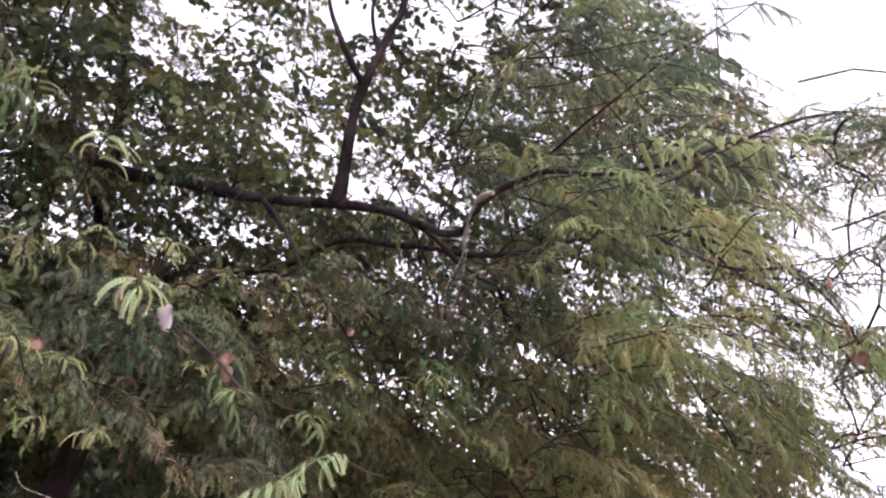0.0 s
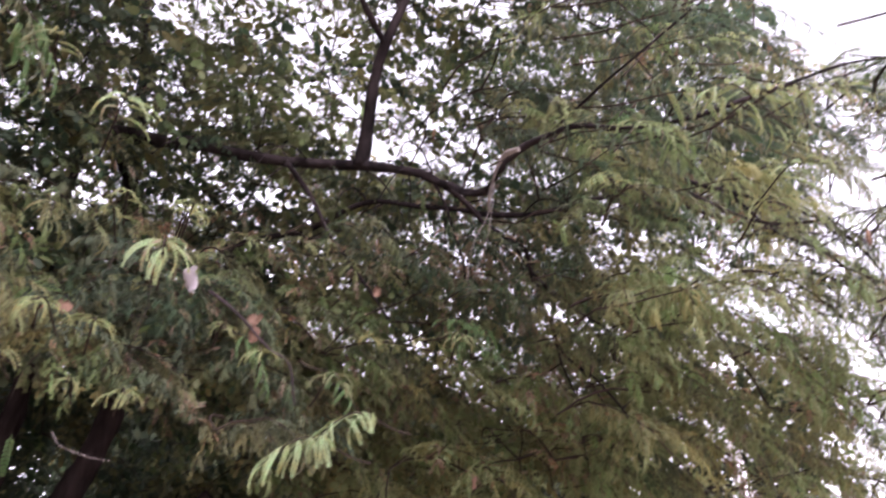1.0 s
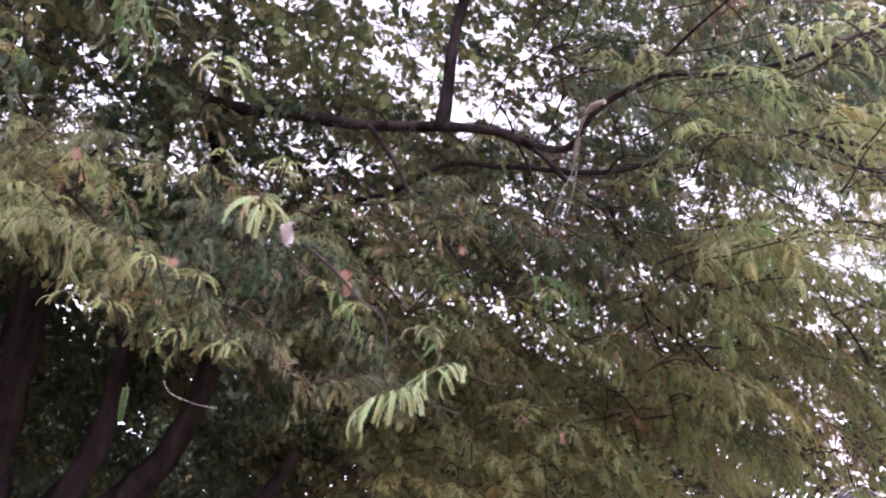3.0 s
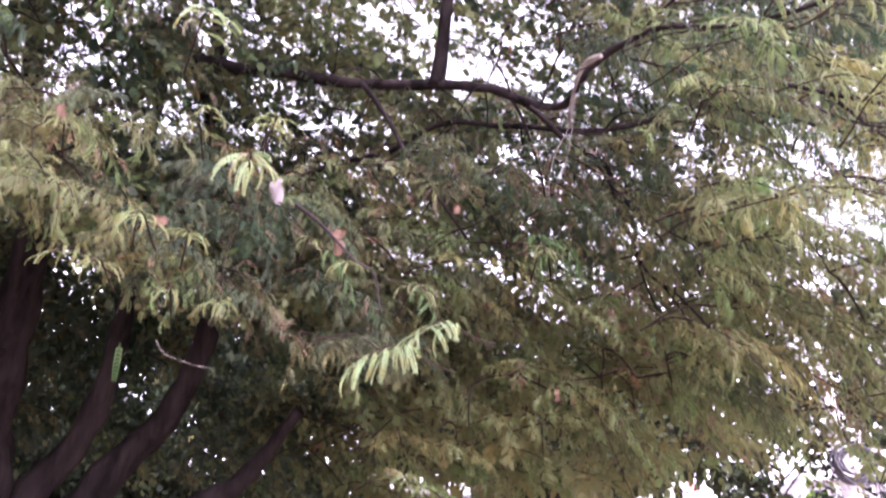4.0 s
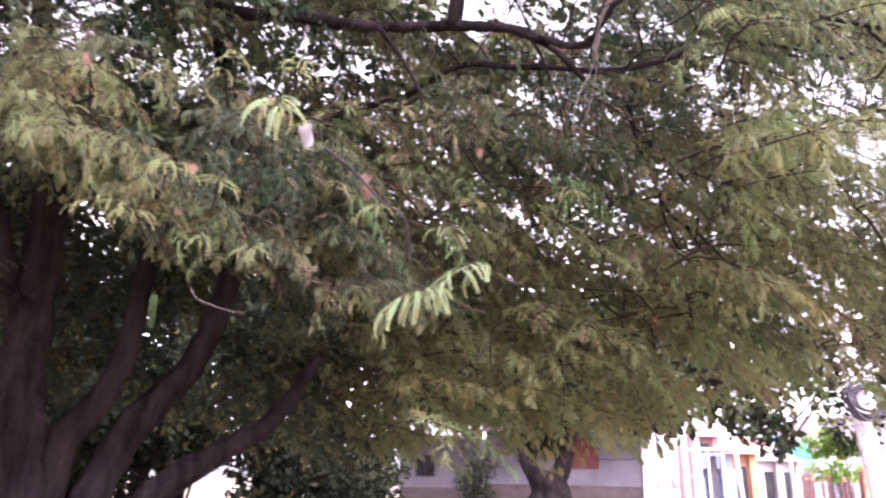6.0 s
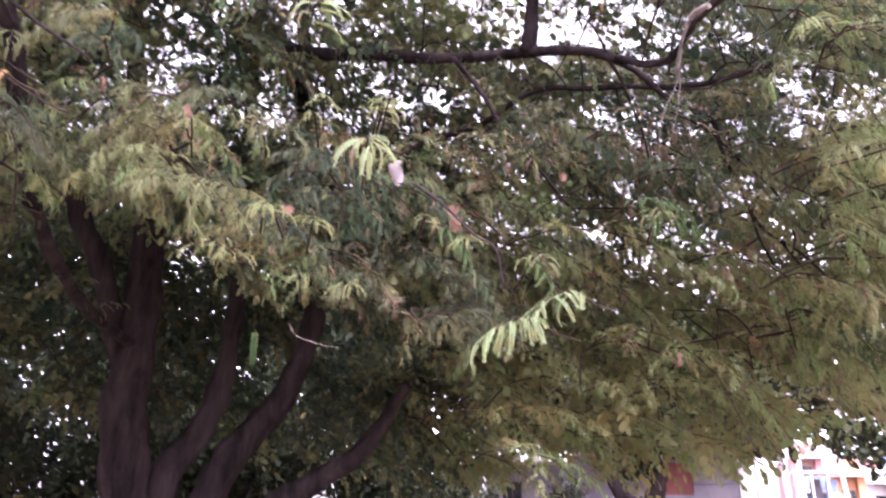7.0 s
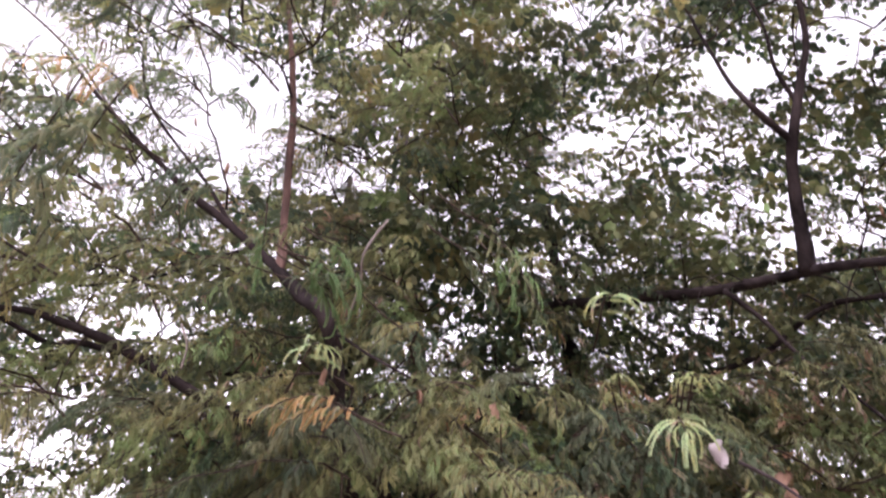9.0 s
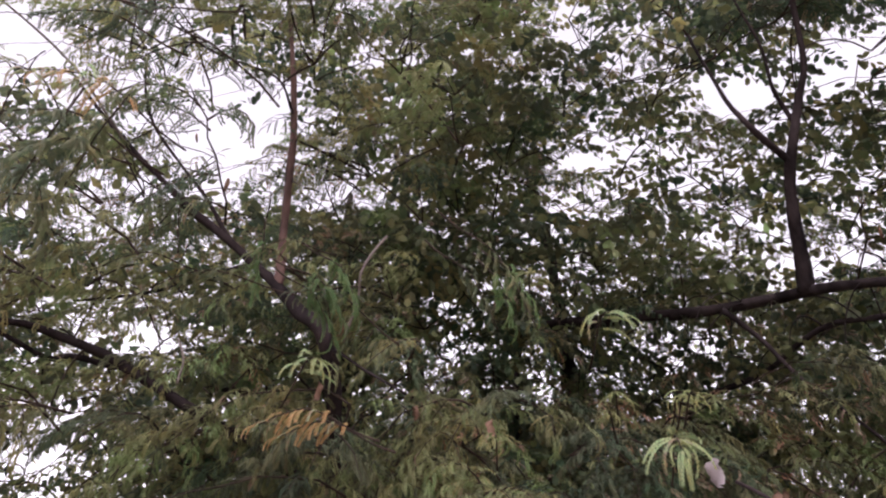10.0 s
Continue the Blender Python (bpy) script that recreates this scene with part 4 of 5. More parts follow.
# the young shoots that stand out in front of the crown
SHOOTS = np.array([(-0.81, 1.71, 2.56), (-0.90, 1.47, 2.86), (-0.50, 2.06, 2.08), (-1.52, 0.98, 2.67)])


def crown_density(az, el, d, deep=False):
    """How much foliage hangs in a direction from the standing place, 0 to 1; deep: single leaves inside the crown."""
    k = np.ones_like(az)
    floor = np.interp(az, [-90, -62, -54, -47, -40, -33, -27, -24, -21, -17, -13, -10, -6, 0, 3, 9, 18, 22, 45], [2, 4, 9, 17, 16.5, 13, 12, 11.5, 10.5, 8, 2.4, -1.7, -1.2, 0.1, -0.5, 1.6, 5.0, 2.2, 2.2])
    # behind the stems the far side of the crown hangs lower
    behind = np.interp(az, [-90, -62, -54, -27, -22, -14, -6, 0, 3, 9, 18, 22, 45], [2, 4, 5, 1, -0.5, -0.3, 0, 0, 0.8, 3.4, 5.5, 2.2, 2.2])
    floor = np.where(d > np.interp(az, [-28, -23], [7.4, 6.8]), behind, floor)
    k *= np.clip((el - floor - 13 / d) / 1.2, 0, 1)
    edge = np.interp(el, [8, 13, 19, 25, 28, 32, 37, 42, 48, 60], [29, 29, 28, 27, 30, 31, 34, 32, 27, 22])
    k *= np.where(az > edge, np.where(el < 37.5, 0.75, 0.04), 1.0)
    wa = az + 1.3 * np.sin(1.9 * el + 0.7 * az) + 0.7 * np.sin(3.1 * az - 1.3 * el + 1.0)
    we = el + 1.0 * np.sin(1.7 * az + 0.9 * el + 2.0) + 0.6 * np.sin(3.7 * el + 1.1 * az)
    for a, e, r, left in OPEN_RIGHT + OPEN_LEFT:
        q = np.hypot((wa - a) * np.cos(np.radians(el)), we - e) / r
        k *= left + (1 - left) * np.clip((q - 0.5) / 0.9, 0, 1)
    # the front of the crown stands back above the long limb, and comes close low on the near side
    near = np.full_like(az, 2.5)
    near = np.where((el > 31.0) & (az > -44) & (az < 3), 4.7, near)
    near = np.where((el < 30) & (az < -20), 2.2, near)
    near = np.where((el <= 31.0) & (az > -20) & (az < 12), 3.4, near)
    near = np.where((el <= 31.0) & (el > 17) & (az > -27) & (az < 12), 3.7, near)
    near = np.where((el < 30) & (az < -42), 2.9, near)
    near = np.where((el > 30) & (az < -68), 2.1, near)
    near = np.where((el < 12) & (az > -24), 4.1, near)
    near = np.where((el > 28.5) & (el < 37) & (az > -37) & (az < -12), 4.7, near)
    near = np.where((el > 29) & (az > -66) & (az < -49), 3.7, near)
    k *= (d > near)
    for p in SHOOTS:
        w = p - STAND
        q = np.hypot((az - math.degrees(math.atan2(w[0], w[1]))) * np.cos(np.radians(el)), el + 2.0 - math.degrees(math.asin(w[2] / np.linalg.norm(w))))
        k *= np.where((q < 5.0) & (d < np.linalg.norm(w) + 0.15), 0.0, 1.0)
    k *= np.where((az < -53) & (el > 27), 0.85, 1.0)
    k *= np.where((az < -61) & (el < 24), 0.75, 1.0)
    k *= np.where((az < -20) & (el > 43), np.interp(az, [-52, -46, -34, -30], [0.75, 1.0, 1.0, 0.75]), 1.0)
    k *= np.where((az < -67) & (el > 20) & (el < 43), 0.78, 1.0)
    k *= np.interp(az, [-12, 4, 14], [1.0, 0.85, 1.15])
    k *= np.where((az > -41) & (az < -20) & (el < 21) & (d < 5), 0.72, 1.0)
    # the hollow under the long limb is closed by thick inner foliage
    hollow = (el > 15) & (el < 34) & (az > -24) & (az < 16) | (el > 26) & (el < 41) & (az > -62) & (az < -44)
    if deep:
        k *= np.where(hollow, 1.0, 0.75)
        k *= np.where(az > edge - 2, 0.0, 1.0)
        k *= np.interp(az, [-12, 0, 30], [1.0, 0.9, 0.8]) * np.where(el > 33, np.interp(az, [-54, -46, -36, -30, -20, -10], [0.8, 1.15, 1.15, 1.0, 0.95, 0.85]), 1.0)
    return k


def spread_points(count, seed, d0, d1, power, high, uneven=0.9, deep=False):
    """Points of the crown between two distances; high: how much of it is left above the long limb."""
    rg = np.random.default_rng(seed)
    out, total = [], 0
    while total < count:
        n = 20000
        az = rg.uniform(-94, 46, n)
        el = np.degrees(np.arcsin(rg.uniform(math.sin(0.03), math.sin(radians(66)), n)))
        d = d0 + (d1 - d0) * rg.uniform(0, 1, n) ** power
        keep = crown_density(az, el, d, deep) * np.interp(el, [0, 27, 36, 66], [1, 1, high, high])
        a, e = np.radians(az), np.radians(el)
        p = STAND + np.stack([np.sin(a) * np.cos(e), np.cos(a) * np.cos(e), np.sin(e)], 1) * d[:, None]
        i = np.where(rg.uniform(0, 1, n) < keep)[0]
        clump = np.array([noise.noise(Vector(v) * 1.6) + 0.8 * noise.noise(Vector(v) * 4.1) for v in p[i]])
        i = i[rg.uniform(0, 1, len(i)) < np.clip(0.75 + uneven * clump, 0.06, 1)]
        out.append(p[i])
        total += len(i)
    return np.vstack(out)[:count]


LEAF_MESHES = {}


def leaf_object(k, age, m, parent, shapes=FINE, mat=LEAF):
    """One leaf as an object; leaves of one shape and age share their mesh."""
    b = int(round(age * 20))
    key = (len(shapes[0][0]), k, b, mat.name)
    if key not in LEAF_MESHES:
        v, q = shapes[k]
        me = mesh_from_arrays("leaf", v, q, np.full(len(v), b / 20))
        me.materials.append(mat)
        LEAF_MESHES[key] = me
    ob = new("leaf", LEAF_MESHES[key])
    ob.parent = parent
    ob.matrix_basis = m
    return ob


def leaf_pose(pos, way, size, rg):
    x = Vector(way).normalized()
    y = (Vector((0, 0, 1)) + Vector(rg.normal(0, 0.3, 3))).cross(x).normalized()
    z = x.cross(y)
    m = Matrix((x, y, z)).transposed().to_4x4()
    return Matrix.Translation(pos) @ m @ Matrix.Diagonal((size, size, size, 1))


def sight(p):
    """Azimuth, elevation and distance of points as seen from the standing place."""
    q = p - STAND
    d = np.linalg.norm(q, axis=-1)
    return np.degrees(np.arctan2(q[..., 0], q[..., 1])), np.degrees(np.arcsin(q[..., 2] / d)), d


def boughs(count, seed, reach, power, high, span, twigs, twig_span, uneven, deep=False):
    """Drooping boughs that grow away from the trunk, with twigs by turns on both sides: the boughs' lines, and each twig's base, heading, length, sag and bough."""
    rg = np.random.default_rng(seed + 100)
    o = spread_points(count, seed, *reach, power, high, uneven, deep)
    out = o - np.array([-4.3, 5.5, 0])
    out[:, 2] = 0
    out /= np.linalg.norm(out, axis=1, keepdims=True)
    head = out * 0.9 + rg.normal(0, 0.45, (count, 3)) * (1, 1, 0.25)
    head /= np.linalg.norm(head, axis=1, keepdims=True)
    span = rg.uniform(*span, count)
    sag = rg.uniform(0.55, 1.4, count)
    o = o - head * (span * 0.5)[:, None] + np.array([0, 0, 1.0]) * (span * sag * 0.12)[:, None]

    def at(u):
        p = o[:, None] + head[:, None] * (span[:, None] * u)[:, :, None]
        p[:, :, 2] += (span * sag)[:, None] * (0.3 * u - 0.75 * u ** 2)
        return p

    lines = at(np.tile(np.linspace(0, 1, 8), (count, 1)))
    lines[:, 1:] += rg.normal(0, 0.008, (count, 7, 3))
    u = np.sort(np.clip(0.08 + 0.92 * (np.arange(twigs) + rg.uniform(0, 0.8, (count, twigs))) / twigs, 0, 1), axis=1)
    base = at(u)
    side = np.cross(head, (0, 0, 1.0))
    side /= np.linalg.norm(side, axis=1, keepdims=True)
    sg = np.where(np.arange(twigs) % 2 == 0, 1.0, -1.0)[None, :, None]
    way = head[:, None] * (0.5 + 0.6 * u[:, :, None] ** 2) + side[:, None] * sg * (0.85 - 0.5 * u[:, :, None] ** 3) + rg.normal(0, 0.22, (count, twigs, 3))
    way[:, :, 2] += 0.1 - 0.5 * u * sag[:, None]
    way /= np.linalg.norm(way, axis=2, keepdims=True)
    length = rg.uniform(*twig_span, (count, twigs)) * (1 - 0.25 * u)
    keep = rg.uniform(0, 1, (count, twigs)) < 1.25 * crown_density(*sight(base + way * (length * 0.55)[:, :, None]), deep)
    keep &= (keep.sum(axis=1) > twigs * 0.3)[:, None]
    which = np.tile(np.arange(count)[:, None], (1, twigs))
    return lines, base[keep], way[keep], length[keep], rg.uniform(0.3, 0.95, keep.sum()), which[keep]


def twig_line(base, head, length, droop, u):
    p = base[:, None] + head[:, None] * (length[:, None] * u)[:, :, None]
    p[:, :, 2] += (length * droop)[:, None] * (0.25 * u - u ** 2)
    return p


def twig_leaves(base, head, length, droop, per, rg, size, loose):
    """Feathery leaves by turns on both sides of each twig: places, directions and sizes."""
    n = len(base)
    k = np.arange(per)
    u = 0.12 + 0.88 * (k + rg.uniform(0, 0.5, (n, per))) / per
    pos = twig_line(base, head, length, droop, u)
    tang = head[:, None] + np.zeros((n, per, 1))
    tang[:, :, 2] += droop[:, None] * (0.25 - 2 * u)
    side = np.cross(head, (0, 0, 1.0))
    side /= np.linalg.norm(side, axis=1, keepdims=True)
    sg = np.where((k % 2) == 0, 1.0, -1.0)[None, :, None]
    way = tang * (0.4 + 0.8 * u[:, :, None] ** 3) + side[:, None] * sg * (0.9 - 0.4 * u[:, :, None] ** 3) + rg.normal(0, loose, (n, per, 3))
    way[:, :, 2] += 0.12
    return pos, way, rg.uniform(size[0], size[1], (n, per)) * (1 - 0.25 * u), u


def bough_age_light(lines, which, rg, mean):
    """Leaf age by bough: fresh green, olive, yellowing or withered as whole boughs, with some spread from twig to twig;
    light and shade by place are put into the same value.
    """
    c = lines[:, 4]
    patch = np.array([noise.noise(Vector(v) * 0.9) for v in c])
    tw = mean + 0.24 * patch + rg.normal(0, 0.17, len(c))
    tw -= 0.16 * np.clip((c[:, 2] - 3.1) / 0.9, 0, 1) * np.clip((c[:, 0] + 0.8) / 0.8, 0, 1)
    # low boughs get paler leaves in place of light from below
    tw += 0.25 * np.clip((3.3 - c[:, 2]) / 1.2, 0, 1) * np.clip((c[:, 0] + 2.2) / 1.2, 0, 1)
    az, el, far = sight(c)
    # by direction, the leaf tone is raised or lowered in place of light and shade
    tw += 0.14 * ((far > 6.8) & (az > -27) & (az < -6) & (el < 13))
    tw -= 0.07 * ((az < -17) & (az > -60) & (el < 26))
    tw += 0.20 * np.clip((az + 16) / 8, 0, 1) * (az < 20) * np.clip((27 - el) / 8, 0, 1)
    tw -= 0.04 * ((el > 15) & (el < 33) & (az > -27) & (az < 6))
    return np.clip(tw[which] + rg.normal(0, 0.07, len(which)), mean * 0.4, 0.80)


def tamarind_foliage():
    rg = np.random.default_rng(5)
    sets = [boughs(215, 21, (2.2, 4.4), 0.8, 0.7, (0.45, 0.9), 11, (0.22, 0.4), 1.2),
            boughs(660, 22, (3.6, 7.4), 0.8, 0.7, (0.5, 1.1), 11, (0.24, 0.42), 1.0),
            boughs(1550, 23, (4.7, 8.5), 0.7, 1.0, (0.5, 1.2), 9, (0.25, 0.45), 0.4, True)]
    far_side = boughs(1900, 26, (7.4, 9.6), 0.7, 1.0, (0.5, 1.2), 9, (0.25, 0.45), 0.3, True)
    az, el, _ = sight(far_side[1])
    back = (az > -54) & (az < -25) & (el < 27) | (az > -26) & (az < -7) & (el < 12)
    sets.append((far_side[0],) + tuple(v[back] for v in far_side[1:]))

    wood = []
    for level, (lines, base, head, length, droop, which) in enumerate(sets):
        n = len(base)
        per, size, loose = ((16, (0.082, 0.122), 0.16), (12, (0.09, 0.135), 0.22), (10, (0.08, 0.125), 0.4), (9, (0.10, 0.15), 0.5))[level]
        pos, way, sizes, u = twig_leaves(base, head, length, droop, per, rg, size, loose)
        # deeper levels start darker, so inner shade is put into the leaf tone
        age = np.clip(bough_age_light(lines, which, rg, (0.52, 0.49, 0.44, 0.34)[level])[:, None] + rg.normal(0, 0.05, (n, per)) + (0.16, 0.24, 0.15, 0.1)[level] * u ** 3, 0, 0.86)
        dead = np.clip(np.array([noise.noise(Vector(v) * 1.7 + Vector((9, 4, 1))) for v in base]) - 0.14, 0, 1) * (level > 0)
        az, el, _ = sight(base)
        dead += 0.22 * ((el > 15) & (el < 33) & (az > -27) & (az < 6) & (level > 0))
        age = np.where(rg.uniform(0, 1, (n, per)) < (0.012 + 0.03 * (level > 0) + 0.8 * dead)[:, None], 0.962, age)
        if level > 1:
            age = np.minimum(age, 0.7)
        kinds = rg.integers(0, 4, (n, per))
        rest = np.ones(n, bool)
        if level == 0:
            # the nearest twigs are parts of their own, leaf by leaf
            for i in np.argsort(np.linalg.norm(base - STAND, axis=1))[:70]:
                rest[i] = False
                line = twig_line(base[i:i + 1], head[i:i + 1], length[i:i + 1], droop[i:i + 1], np.linspace(0, 1, 5)[None])[0]
                v, q = lay_tubes((line - base[i])[None], np.array([0.0035]), np.array([0.0012]), 5)
                twig = array_part("leafy_twig", mesh_from_arrays("leafy_twig", v, q), TWIG, TREE)
                twig.location = base[i] - TREE_AT
                for j in range(per):
                    leaf_object(int(kinds[i, j]), float(age[i, j]), leaf_pose(pos[i, j] - base[i], way[i, j], float(sizes[i, j]), rg), twig)
        f = lambda x: x[rest].reshape(-1, *x.shape[2:])
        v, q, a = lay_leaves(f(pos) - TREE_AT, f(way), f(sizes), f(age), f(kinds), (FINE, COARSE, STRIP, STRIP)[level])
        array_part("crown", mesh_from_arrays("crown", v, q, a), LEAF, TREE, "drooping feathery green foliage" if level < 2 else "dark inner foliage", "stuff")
        if level < 2:
            v, q = lay_tubes(twig_line(base, head, length, droop, np.tile(np.linspace(0, 1, 4), (n, 1)))[rest] - TREE_AT, np.full(rest.sum(), 0.0024), np.full(rest.sum(), 0.0009), 3)
            array_part("twig", mesh_from_arrays("twig", v, q), TWIG, TREE, "thin brown twigs", "stuff")
        used = np.unique(which)
        if level < 3:
            v, q = lay_tubes(lines[used][:, ::1 if level < 2 else 2] - TREE_AT, np.full(len(used), 0.0055), np.full(len(used), 0.0016), 4 if level < 2 else 3)
            array_part("branchlet", mesh_from_arrays("branchlet", v, q), TWIG, TREE, "brown branchlets", "stuff")
        if level < 3:
            wood.append(lines[used])

    # branchlets that carry the boughs
    pool = np.vstack([l for l, r in WOOD[1:]])
    starts = np.vstack([w[:, 0] for w in wood])
    near = np.array([np.min(np.linalg.norm(pool - p, axis=1)) for p in starts])
    joints, ends = [], []
    for c, i in enumerate(np.argsort(near)):
        w = np.linalg.norm(pool - starts[i], axis=1)
        joints.append(pool[np.argmin(w)])
        ends.append(starts[i])
        if c % 10 == 0:
            pool = np.vstack([pool, np.array(ends[-10:])])
    st, en = np.array(joints), np.array(ends)
    span = np.linalg.norm(en - st, axis=1)
    mid = (st + en) / 2
    seen = (sight(mid)[2] > 3.3) & (sight(en)[2] > 3.0) & (span < 0.9) & (crown_density(*sight(mid)) > 0.3) | (span < 0.25)
    st, en, span = st[seen], en[seen], span[seen]
    s = np.linspace(0, 1, 5)
    ln = st[:, None] + (en - st)[:, None] * s[None, :, None]
    bend = rg.normal(0, 0.06, (len(st), 3)) * span[:, None]
    bend[:, 2] += 0.08 * span
    ln += bend[:, None] * (4 * s * (1 - s))[None, :, None]
    v, q = lay_tubes(ln - TREE_AT, 0.005 + 0.004 * np.minimum(span, 1), np.full(len(st), 0.0055), 4)
    array_part("branchlet", mesh_from_arrays("branchlet", v, q), TWIG, TREE, "brown branchlets", "stuff")

    # the roof of the crown over the trunk
    m = 26000
    rr = np.sqrt(rg.uniform(0, 1, m)) * 8.6
    ww = rg.uniform(0, 2 * math.pi, m)
    dome = np.stack([-4.3 + rr * np.cos(ww), 6.8 + rr * np.sin(ww), 4.9 + 3.9 * np.sqrt(np.clip(1 - (rr / 8.8) ** 2, 0, 1)) * rg.uniform(0.5, 1, m)], 1)
    q = dome - STAND
    dd = np.linalg.norm(q, axis=1)
    az, el = np.degrees(np.arctan2(q[:, 0], q[:, 1])), np.degrees(np.arcsin(q[:, 2] / dd))
    dome = dome[(dd > 7.0) & (rg.uniform(0, 1, m) < crown_density(az, el, dd, True)) & (az < -4) & (el < 40)]
    # unseen leaves overhead, added to keep light off the near foliage
    over = np.stack([rg.uniform(-5.5, -0.6, 14000), rg.uniform(-1.5, 4.0, 14000), rg.uniform(4.8, 6.6, 14000)], 1)
    q = over - STAND
    over = over[q[:, 2] / np.linalg.norm(q, axis=1) > math.sin(radians(60))]
    for c, size, seed in ((dome, 0.17, 25), (over, 0.10, 27)):
        v, q, a = broad_leaves(c - TREE_AT, np.full(len(c), 0.02), len(c), size, seed, every=True, flat=True)
        array_part("crown", mesh_from_arrays("crown", v, q, a * 0.9), LEAF, TREE, "dark roof of the crown", "stuff")


tamarind_foliage()


def leaf_spray(node, heading, fingers, size, age, label, seed, lift=0.12, span=0.0, mat=LEAF):
    """A young shoot tip: feathery leaves stand by turns on both sides of a short arching stalk."""
    rg = np.random.default_rng(seed)
    h = np.array(heading, float)
    h /= np.linalg.norm(h)
    side = np.cross(h, (0, 0, 1.0))
    side /= np.linalg.norm(side)
    span = span or size * (0.55 + 0.07 * fingers)

    def axis(u):
        return h * span * (u - 0.55) + np.array([0, 0, span * (0.25 * u - 0.55 * u * u + 0.06)])

    bm = bmesh.new()
    tube(bm, spline([tuple(axis(1.0)), tuple(axis(0.6)), tuple(axis(0.2)), tuple(axis(-0.5)), tuple(axis(-0.9) + (0, 0, 0.3 * span))], 4), np.linspace(0.0014, 0.0034, 17), 5)
    ob = part("leaf_spray", bm, TWIG, TREE, label)
    ob.location = np.array(node) - TREE_AT
    for k in range(fingers):
        u = k / (fingers - 1)
        way = h * (0.45 + 0.9 * u ** 3) + side * (1 if k % 2 else -1) * (0.95 - 0.8 * u ** 4) + np.array([0, 0, lift - 0.35 * u]) + rg.normal(0, 0.13, 3)
        leaf_object(int(rg.choice([0, 1, 1, 2])), float(np.clip(age + rg.normal(0, 0.03), 0, 1)), leaf_pose(axis(u) + rg.normal(0, 0.003, 3), way, size * (0.95 - 0.3 * u) * rg.uniform(0.8, 1.1), rg), ob, YOUNG_LEAF, mat)


def dry_leaf(at, size, mat, seed):
    """A withered curled leaf or a pod that hangs among the twigs."""
    size *= 0.5
    rg = np.random.default_rng(seed)
    bm = bmesh.new()
    if mat is POD:
        line = spline([(0, 0, 0), (0.1 * size, 0, -0.5 * size), (0.25 * size, 0.05 * size, -size), (0.5 * size, 0, -1.5 * size)], 5)
        tube(bm, line, [size * 0.16 * (0.35 + math.sin(math.pi * min(1, 0.12 + 0.8 * i / 15))) * (1 + 0.15 * math.sin(i * 2.0)) for i in range(16)], 8, 0.15)
        ob = part("pod", bm, mat, TREE, "brown hanging seed pod")
    else:
        n = 7
        g = [[bm.verts.new((size * (j / 3 - 1) * math.sin(math.pi * (0.12 + 0.8 * i / n)) * 0.9, size * 0.5 * math.sin(1.4 * (j / 3 - 1)) ** 2 + 0.16 * size * rg.uniform(-1, 1), -size * 1.7 * i / n + 0.08 * size * rg.uniform(-1, 1))) for j in range(7)] for i in range(n + 1)]
        for i in range(n):
            for j in range(6):
                bm.faces.new((g[i][j], g[i][j + 1], g[i + 1][j + 1], g[i + 1][j])).smooth = True
        bmesh.ops.solidify(bm, geom=bm.faces[:], thickness=0.0015)
        ob = part("dry_leaf", bm, mat, TREE, "pale curled dry leaf" if mat is PALE_DRY else "brown curled dry leaf")
    ob.matrix_basis = Matrix.Translation(np.array(at) - TREE_AT) @ Euler((rg.uniform(-0.4, 0.4), rg.uniform(-0.4, 0.4), rg.uniform(0, 6))).to_matrix().to_4x4()


def dress(line, u0, u1, count, size, age, label, seed, spread=0.9):
    """Leafy side twigs along a branch, by turns to both sides and drooping."""
    rg = np.random.default_rng(seed)
    for k in range(count):
        u = (u0 + (u1 - u0) * (k + rg.uniform(0, 0.8)) / count) * (len(line) - 2)
        i = int(u)
        p = line[i] + (line[i + 1] - line[i]) * (u - i)
        t = line[i + 1] - line[i]
        t = t / np.linalg.norm(t)
        side = np.cross(t, (0.2, -0.9, 0.35))
        h = t * 0.6 + side / np.linalg.norm(side) * (spread if k % 2 else -spread) + rg.normal(0, 0.2, 3) + (0, 0, -0.25)
        h /= np.linalg.norm(h)
        span = size * rg.uniform(1.3, 2.2)
        leaf_spray(p + h * span * 0.55, h, int(rg.integers(8, 13)), size, float(np.clip(age + rg.normal(0, 0.1), 0.1, 0.84)), label, seed + k, 0.1, span)


YOUNG = "pale yellow-green young drooping leaves"
leaf_spray((-0.83, 1.70, 2.57), (0.40, -0.85, -0.25), 13, 0.18, 0.88, YOUNG, 40)
leaf_spray((-0.90, 1.47, 2.87), (0.6, -0.75, -0.05), 8, 0.15, 0.88, YOUNG, 41)
leaf_spray((-0.52, 2.06, 2.11), (-0.6, -0.75, -0.2), 15, 0.17, 0.90, YOUNG, 42, span=0.22)
leaf_spray((-0.38, 2.06, 2.18), (-0.5, -0.6, -0.2), 13, 0.15, 0.90, YOUNG, 43, span=0.2)
leaf_spray((-1.52, 0.98, 2.67), (0.9, -0.4, 0), 9, 0.132, 0.88, YOUNG, 44)
leaf_spray((-0.86, 1.86, 2.79), (0.5, -0.8, 0), 6, 0.11, 0.78, YOUNG, 45)
leaf_spray((-1.06, 1.85, 2.84), (0.4, -0.9, 0), 7, 0.11, 0.73, YOUNG, 46)
leaf_spray((-0.84, 1.83, 2.75), (0.5, -0.8, 0), 6, 0.1, 0.77, YOUNG, 47)
